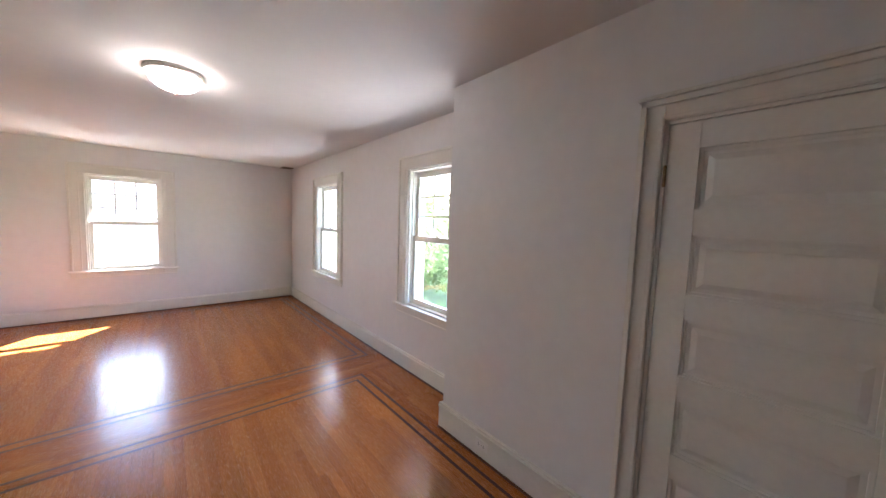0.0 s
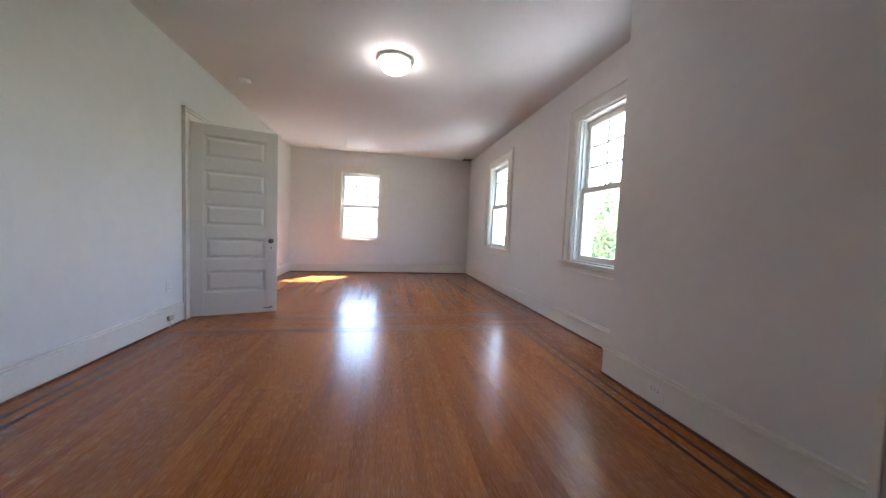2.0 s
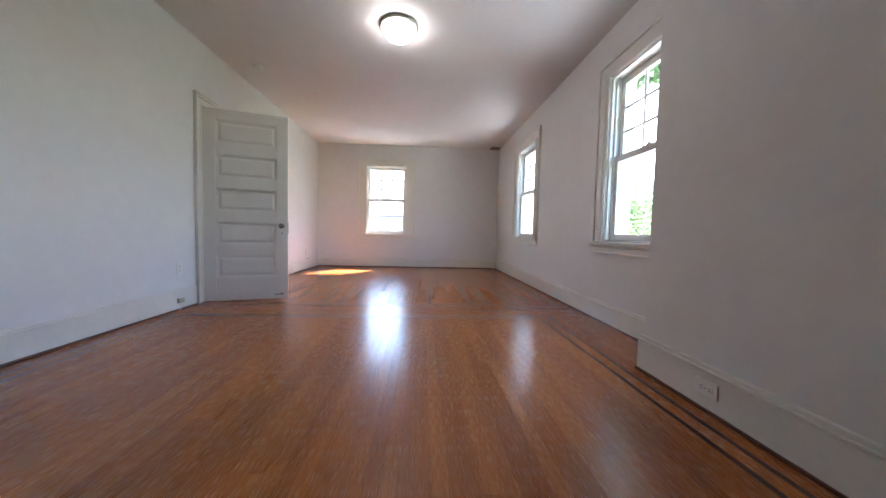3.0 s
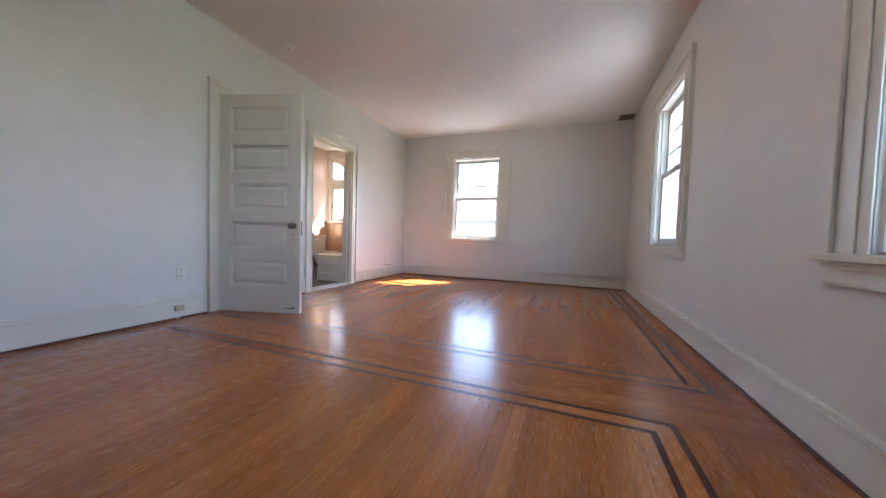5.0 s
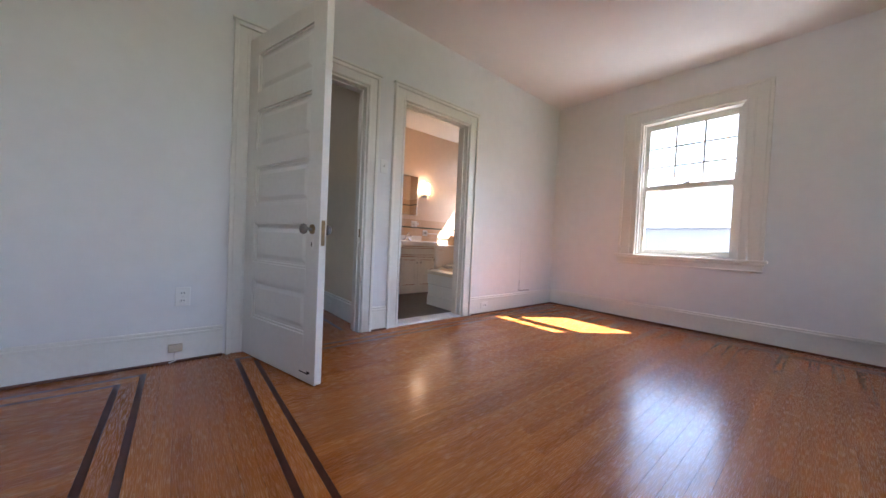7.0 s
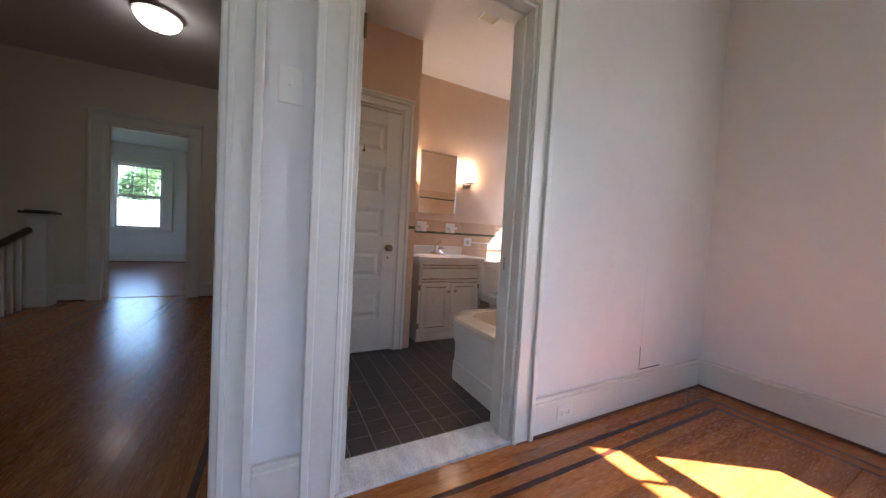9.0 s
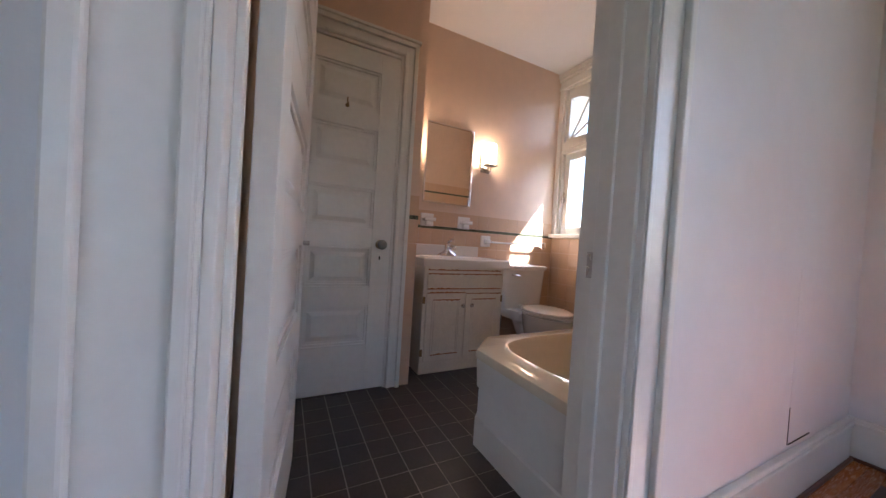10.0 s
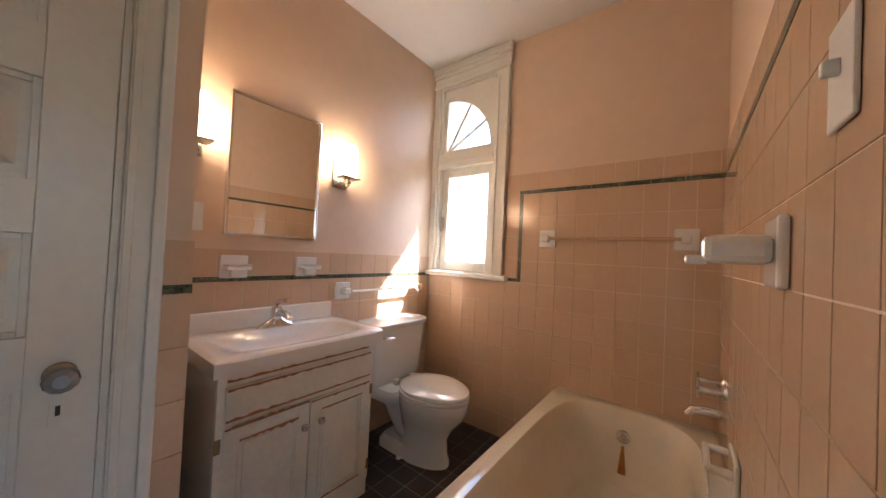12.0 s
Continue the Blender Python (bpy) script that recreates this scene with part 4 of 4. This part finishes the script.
part("back", slabs([(-0.055, 0.055, 0, 0.016, -0.062, 0.062)], 0.006), CHINA, sh)
part("arm", slabs([(-0.04, 0.04, 0.014, 0.11, -0.022, 0.03)], 0.014), CHINA, sh)
part("tip", slabs([(-0.02, 0.045, 0.10, 0.135, -0.026, -0.008)], 0.006), CHINA, sh)
gr = thing("tub_soap_dish", pose(PX - 0.008, 6.27, 0.60, 0, 0, 90), "white china tub soap dish with a grab bar", "soap dish")
part("back", slabs([(-0.08, 0.08, 0, 0.014, -0.07, 0.07)], 0.006), CHINA, gr)
part("tray", slabs([(-0.075, 0.075, 0.012, 0.07, -0.06, -0.045), (-0.075, 0.075, 0.062, 0.07, -0.045, -0.03)], 0.006), CHINA, gr)
part("grab_bar", slabs([(-0.08, -0.06, 0.012, 0.075, 0.03, 0.05), (0.06, 0.08, 0.012, 0.075, 0.03, 0.05), (-0.08, 0.08, 0.06, 0.08, 0.03, 0.05)], 0.007), CHINA, gr)
switch(pose(PX - 0.008, 5.505, 1.432, 0, 0, 90))
switch(facing(BX, 5.40, 1.33, -90))
ev = thing("exhaust_vent", pose(-2.55, 5.63, BTOP), "white plastic ceiling exhaust vent", "vent")
part("frame", slabs([(-0.10, 0.10, -0.13, 0.13, -0.014, 0)], 0.005), PLATE, ev)
for i in range(7):
    part("slat", slabs([(-0.085, 0.085, -0.11 + i * 0.018, -0.102 + i * 0.018, -0.019, -0.014)]), BEIGE, ev)


# ---- outside ----
tagged(finish("ground", slabs([(-400, 400, -400, 400, -3.6, -3.2)]), GRASS), "lawn far below the windows", "ground", kind="structure")
# Added bright ground that bounces sunlight up through the windows to the ceiling.
tagged(finish("pavement", slabs([(-14, 12, -6, 15.4, -3.3, -3.19)]), CONCRETE), "pale concrete ground added below the windows to bounce sun indoors", "pavement", kind="structure")
tagged(finish("road", slabs([(-24, -17, -300, 300, -3.3, -3.185)]), ASPHALT), "asphalt street", "road", kind="structure")
# Added overhang; its far edge is set to cut off the bedroom sun patch.
tagged(finish("eave", slabs([(-11.5, 3.15, 7.30, 7.97, 2.72, 2.84), (2.75, 3.15, BACK - 0.6, 7.30, 2.72, 2.84), (-11.5, 3.15, BACK - 0.6, 7.97, 3.1, 3.2)]), SIDING), "white painted roof eave added to trim the sun patch", "roof", kind="structure")


def house(m, w, d, h, label, wins, paint=SIDING):
    ob = thing("neighbour_house", m, label, "house")
    part("wall", slabs([(-w / 2, w / 2, 0, d, 0, h)]), paint, ob)
    lap = []
    for i in range(int(h / 0.2)):
        lap.append((-w / 2, w / 2, -0.02, 0.0, i * 0.2, i * 0.2 + 0.185))
    part("clapboards", slabs(lap), paint, ob)
    bm = bmesh.new()
    pts = [(-w / 2 - 0.5, -0.6, h - 0.1), (w / 2 + 0.5, -0.6, h - 0.1), (w / 2 + 0.5, d / 2, h + 2.4), (-w / 2 - 0.5, d / 2, h + 2.4), (-w / 2 - 0.5, d + 0.6, h - 0.1), (w / 2 + 0.5, d + 0.6, h - 0.1)]
    v = [bm.verts.new(p) for p in pts]
    bm.faces.new((v[0], v[1], v[2], v[3])), bm.faces.new((v[3], v[2], v[5], v[4])), bm.faces.new((v[0], v[3], v[4])), bm.faces.new((v[1], v[5], v[2])), bm.faces.new((v[0], v[4], v[5], v[1]))
    part("roof", bm, SHINGLE, ob, "grey shingle roof")
    for x, z in wins:
        wi = part("window", slabs([(x - 0.55, x + 0.55, -0.06, -0.02, z, z + 1.5)]), TRIM, ob)
        part("pane", slabs([(x - 0.45, x + 0.45, -0.065, -0.06, z + 0.1, z + 0.72)]), DGLASS, wi)
        part("pane", slabs([(x - 0.45, x + 0.45, -0.065, -0.06, z + 0.78, z + 1.4)]), DGLASS, wi)


house(pose(-1.5, 15.5, -3.2), 11, 8, 4.9, "blue-grey clapboard house with a grey shingle roof", ((-3, 3.0), (2.4, 0.8)), GREYSIDE)
house(pose(-36, -6.0, -3.2, 0, 0, 90), 12, 8, 3.6, "white house across the street", ((-3, 1.0), (3, 1.0)))
house(pose(30, 22, -3.2, 0, 0, -70), 10, 8, 3.4, "pale house beyond the trees", ((-2, 1.0), (2, 1.0)))


def tree(x, y, base, height, spread, leaves, leaf, label, crown_low=0.35, seed=1, lean=Vector()):
    rnd = random.Random(seed)
    ob = thing("tree", pose(x, y, base), label, "tree")
    part("trunk", pipe([(0, 0, -0.1), (0.05, 0.03, height * 0.2), (0.12, -0.06, height * 0.45), (0.05, 0.05, height * 0.8)], 0.22), BARK, ob)
    clumps = []
    for i in range(26):
        t = rnd.uniform(0, 2 * math.pi)
        zz = rnd.uniform(crown_low, 1.0)
        r = spread * math.sqrt(max(0.05, 1 - ((zz - 0.62) / 0.46) ** 2)) * rnd.uniform(0.25, 0.95)
        clumps.append((lean + Vector((r * math.cos(t), r * math.sin(t), zz * height)), spread * rnd.uniform(0.26, 0.46)))
    for c, r in clumps[:9]:
        part("limb", pipe([(0.08, 0, height * 0.32), tuple(c * 0.5 + Vector((0, 0, height * 0.17))), tuple(c)], 0.05, 6), BARK, ob)
    verts, faces = [], []
    for i in range(leaves):
        c, r = clumps[rnd.randrange(len(clumps))]
        d = Vector((rnd.gauss(0, 1), rnd.gauss(0, 1), rnd.gauss(0, 0.8)))
        p = c + d.normalized() * r * rnd.random() ** 0.4
        e = Euler((rnd.uniform(-0.9, 0.9), rnd.uniform(-0.9, 0.9), rnd.uniform(0, 6.3))).to_matrix()
        s = leaf * rnd.uniform(0.6, 1.3)
        k = len(verts)
        for q in ((-0.5, 0, 0), (0, -0.28, 0.06), (0.6, 0, 0), (0, 0.28, 0.06)):
            verts.append(tuple(p + e @ (Vector(q) * s)))
        faces.append((k, k + 1, k + 2, k + 3))
    me = bpy.data.meshes.new("crown")
    me.from_pydata(verts, [], faces)
    me.materials.append(LEAF)
    cr = new("crown", me)
    cr.parent = ob
    tagged(cr, "loose green leafy crown", kind="stuff")


TREE = "leafy green street tree"
# Added unseen crown: blocks direct sun from the two right-hand windows.
tree(7.5, 13.5, -3.2, 16.5, 3.8, 20000, 0.42, "tall leafy tree, unseen, added to keep sun off the right windows", 0.68, 1, Vector((-0.3, -3.2, 0)))
tree(13, 12.5, -3.2, 5.6, 2.8, 12000, 0.17, TREE, 0.3, 3)
tree(15, 18, -3.2, 6.2, 3.2, 11000, 0.2, TREE, 0.3, 4)
tree(14.5, 8.0, -3.2, 5.0, 2.4, 8000, 0.18, TREE, 0.3, 5)
tree(20, 26, -3.2, 8.5, 4.0, 4500, 0.42, TREE, 0.3, 6)
tree(-29, 3.5, -3.2, 9.0, 3.4, 4500, 0.4, TREE, 0.35, 7)
tree(-46, -9, -3.2, 11.0, 3.4, 4500, 0.4, TREE, 0.35, 8)


# ---- pieces: boards and tiles ----
def unit_box(name, mat):
    me = bpy.data.meshes.new(name)
    bm = slabs([(-0.5, 0.5, -0.5, 0.5, -0.5, 0.5)])
    bmesh.ops.recalc_face_normals(bm, faces=bm.faces)
    bm.to_mesh(me), bm.free()
    me.materials.append(mat)
    return me


def piece(name, me, box, parent):
    ob = new(name, me)
    ob.location = [(box[0] + box[1]) / 2, (box[2] + box[3]) / 2, (box[4] + box[5]) / 2]
    ob.scale = [box[1] - box[0], box[3] - box[2], box[5] - box[4]]
    ob.parent = parent
    return ob


def joined(name, boxes, mat, parent, label):
    verts, faces = [], []
    for x0, x1, y0, y1, z0, z1 in boxes:
        k = len(verts)
        verts += [(x, y, z) for z in (z0, z1) for y in (y0, y1) for x in (x0, x1)]
        faces += [tuple(k + i for i in q) for q in ((0, 2, 3, 1), (4, 5, 7, 6), (0, 1, 5, 4), (2, 6, 7, 3), (0, 4, 6, 2), (1, 3, 7, 5))]
    me = bpy.data.meshes.new(name)
    me.from_pydata(verts, [], faces)
    me.materials.append(mat)
    ob = new(name, me)
    ob.parent = parent
    return tagged(ob, label, kind="stuff")


def boards(x0, x1, y0, y1, along, width=0.057, gap=0.0003):
    """Floor strips that fill a rectangle, with staggered ends."""
    out = []
    a0, a1, b0, b1 = (x0, x1, y0, y1) if along == "y" else (y0, y1, x0, x1)
    n = max(1, round((a1 - a0) / width))
    w = (a1 - a0) / n
    for i in range(n):
        p = b0
        first = True
        while p < b1 - 0.01:
            L = random.uniform(0.5, 2.2) if first else random.uniform(1.2, 2.4)
            first = False
            q = min(b1, p + L)
            if b1 - q < 0.35:
                q = b1
            c = (a0 + i * w + gap, a0 + (i + 1) * w - gap)
            out.append((*c, p + gap, q - gap, -0.018, 0) if along == "y" else (p + gap, q - gap, *c, -0.018, 0))
            p = q
    return out


floor_ob = bpy.data.objects["floor"]
NX0, NX1, NXI0, NXI1 = -1.57, 2.01, -1.475, 1.915
FXI0, FXI1, FX0, FX1 = -1.475, 2.22, -1.57, 2.315
L = 0.026
YA, YB, YC, YD, YE, YF = 2.555, 2.65, 3.10, 3.195, 6.76, 6.855
MX = boards(PX, 2.75, YB + L, YC, "x")
along_y = boards(NXI0 + L, NXI1, BACK, YA, "y") + boards(FXI0 + L, FXI1, YD + L, YE, "y")
along_y += boards(NX0 + L, NXI0, BACK, YB, "y", 0.062) + boards(NXI1 + L, NX1, BACK, YB, "y", 0.062) + boards(PX, NX0, BACK, YB + L, "y", 0.05) + boards(NX1 + L, 2.55, BACK, YB + L, "y")
along_y += boards(FX0 + L, FXI0, YC + L, YF, "y", 0.062) + boards(FXI1 + L, FX1, YC + L, YF, "y", 0.062) + boards(PX, FX0, YC, 7.1, "y") + boards(FX1 + L, 2.55, YC, 7.1, "y")
along_x = MX + boards(NXI0, NXI1 + L, YA + L, YB, "x", 0.062) + boards(FXI0, FXI1 + L, YC + L, YD, "x", 0.062) + boards(FXI0, FXI1 + L, YE + L, YF, "x", 0.062) + boards(FX0, FX1 + L, YF + L, 7.1, "x")
bands = [(NX0, NX0 + L, BACK, YB), (NX1, NX1 + L, BACK, YB), (NX0, NX1 + L, YB, YB + L), (NXI0, NXI0 + L, BACK, YA), (NXI1, NXI1 + L, BACK, YA), (NXI0, NXI1 + L, YA, YA + L),
         (FX0, FX0 + L, YC + L, YF), (FX1, FX1 + L, YC + L, YF), (FX0, FX1 + L, YC, YC + L), (FX0, FX1 + L, YF, YF + L), (FXI0, FXI0 + L, YD + L, YE), (FXI1, FXI1 + L, YD + L, YE), (FXI0, FXI1 + L, YD, YD + L), (FXI0, FXI1 + L, YE, YE + L)]
BY_, BX_, BI = unit_box("floor_board", OAKY), unit_box("cross_board", OAKX), unit_box("inlay_band", INLAY)
near = lambda b: b[3] > 1.7 and b[2] < 6.2 and b[1] > -1.7
ny = [b for b in along_y if near(b)]
for b in ny[:230]:
    piece("floor_board", BY_, b, floor_ob)
rest = ny[230:] + [b for b in along_y if not near(b)]
joined("floor_boards", rest, OAKY, floor_ob, "further oak floor strips")
for b in along_x[:60]:
    piece("cross_board", BX_, b, floor_ob)
if along_x[60:]:
    joined("cross_boards", along_x[60:], OAKX, floor_ob, "further oak border strips")
for b in bands:
    piece("inlay_band", BI, (*b, -0.018, 0.0), floor_ob)
hall_ob = bpy.data.objects["floor_hall"]
joined("hall_boards", boards(-5.98, PX, 1.72, 4.14, "x") + boards(-5.98, -3.80, 4.14, 5.1, "x"), OAKX, hall_ob, "oak hall floor strips")
piece("inlay_band", BI, (-5.9, PX, 3.93, 3.96, -0.012, 0.0015), hall_ob)

ST = unit_box("floor_tile", SLATE)
T = 0.122
ix, iy = math.ceil((PX - BX) / T) + 1, math.ceil((BY - 4.27) / T)
for i in range(ix):
    for j in range(iy):
        x, y = -1.793 - i * T, 4.399 + j * T
        b = (max(x - T + 0.0025, BX), min(x - 0.0025, PX), max(y - T + 0.0025, 4.27), min(y - 0.0025, BY), -0.012, random.uniform(-0.0003, 0.0006))
        if b[1] > b[0] and b[3] > b[2] and not (b[0] > -2.55 and b[2] > 5.6):
            piece("floor_tile", ST, b, floor_bath)

WT, GS = unit_box("wall_tile", TILE), unit_box("strip_tile", GREEN)
TW, THH, G = 0.113, 0.1525, 0.0018


def tiles(parent, axis, plane, side, a0, a1, z0, z1, skip=()):
    """Glazed tiles on a wall face, upward from z0; skip: rectangles (a, b, low, high) left bare."""
    d0, d1 = sorted((plane, plane + side * 0.0075))
    nz = max(1, round((z1 - z0) / THH))
    hz = (z1 - z0) / nz
    na = max(1, math.ceil((a1 - a0) / TW - 0.05))
    for i in range(na):
        for k in range(nz):
            a, b = a0 + i * TW + G, min(a0 + (i + 1) * TW, a1) - G
            lo, hi = z0 + k * hz + G, z0 + (k + 1) * hz - G
            mid = ((a + b) / 2, (lo + hi) / 2)
            if any(s[0] < mid[0] < s[1] and s[2] < mid[1] < s[3] for s in skip):
                continue
            piece("wall_tile", WT, (d0, d1, a, b, lo, hi) if axis == "x" else (a, b, d0, d1, lo, hi), parent)


def strip(parent, axis, plane, side, a0, a1, z, h=0.024):
    d = sorted((plane, plane + side * 0.0085))
    n = max(1, round((a1 - a0) / 0.15))
    for i in range(n):
        a, b = a0 + (a1 - a0) * i / n + 0.001, a0 + (a1 - a0) * (i + 1) / n - 0.001
        piece("strip_tile", GS, (*d, a, b, z, z + h) if axis == "x" else (a, b, *d, z, z + h), parent)


part("grout", slabs([(BX, BX + 0.005, 5.27, BY, 0, 1.19)]), GROUT, wall_mir)
tiles(wall_mir, "x", BX, 1, 5.27, BY - 0.008, 0.0, 1.045)
strip(wall_mir, "x", BX, 1, 5.27, BY - 0.008, 1.045)
tiles(wall_mir, "x", BX, 1, 5.27, BY - 0.008, 1.07, 1.195)
part("grout", slabs([(BX + 0.008, PX, BY - 0.005, BY, 0, 1.05), (-2.998, PX, BY - 0.005, BY, 1.05, 1.78)]), GROUT, wall_win)
tiles(wall_win, "y", BY, -1, BX + 0.008, -2.872, 0.0, 1.052)
tiles(wall_win, "y", BY, -1, -2.872, PX - 0.008, 0.0, 1.052)
tiles(wall_win, "y", BY, -1, -2.872, PX - 0.008, 1.052, 1.64)
tiles(wall_win, "y", BY, -1, -2.998, -2.90, 1.08, 1.78)
tiles(wall_win, "y", BY, -1, -2.90, PX - 0.008, 1.668, 1.78)
strip(wall_win, "y", BY, -1, -2.90, PX - 0.008, 1.642)
for z0 in (1.058, 1.204, 1.35, 1.496):
    piece("strip_tile", GS, (-2.898, -2.875, BY - 0.0085, BY, z0, z0 + 0.144), wall_win)
strip(wall_win, "y", BY, -1, -2.965, -2.90, 1.056)
part("grout", slabs([(PX - 0.005, PX, 5.305, BY, 0, 1.78)]), GROUT, wall_part)
tiles(wall_part, "x", PX, -1, 5.31, BY - 0.008, 0.42, 1.64)
strip(wall_part, "x", PX, -1, 5.31, BY - 0.008, 1.642)
tiles(wall_part, "x", PX, -1, 5.31, BY - 0.008, 1.668, 1.78)
# tiled end of the closet wall
end = bpy.data.objects["wall_bath_closet"]
for z in range(7):
    piece("wall_tile", WT, (-3.15, -3.142, 5.207, 5.276, z * 0.1525 + 0.001, z * 0.1525 + 0.151), end)
piece("strip_tile", GS, (-3.15, -3.1415, 5.207, 5.277, 1.0685, 1.0935), end)
piece("wall_tile", WT, (-3.15, -3.142, 5.207, 5.276, 1.095, 1.22), end)
tiles(wall_ret, "y", 5.27, 1, BX + 0.008, -3.15, 0.0, 1.22)
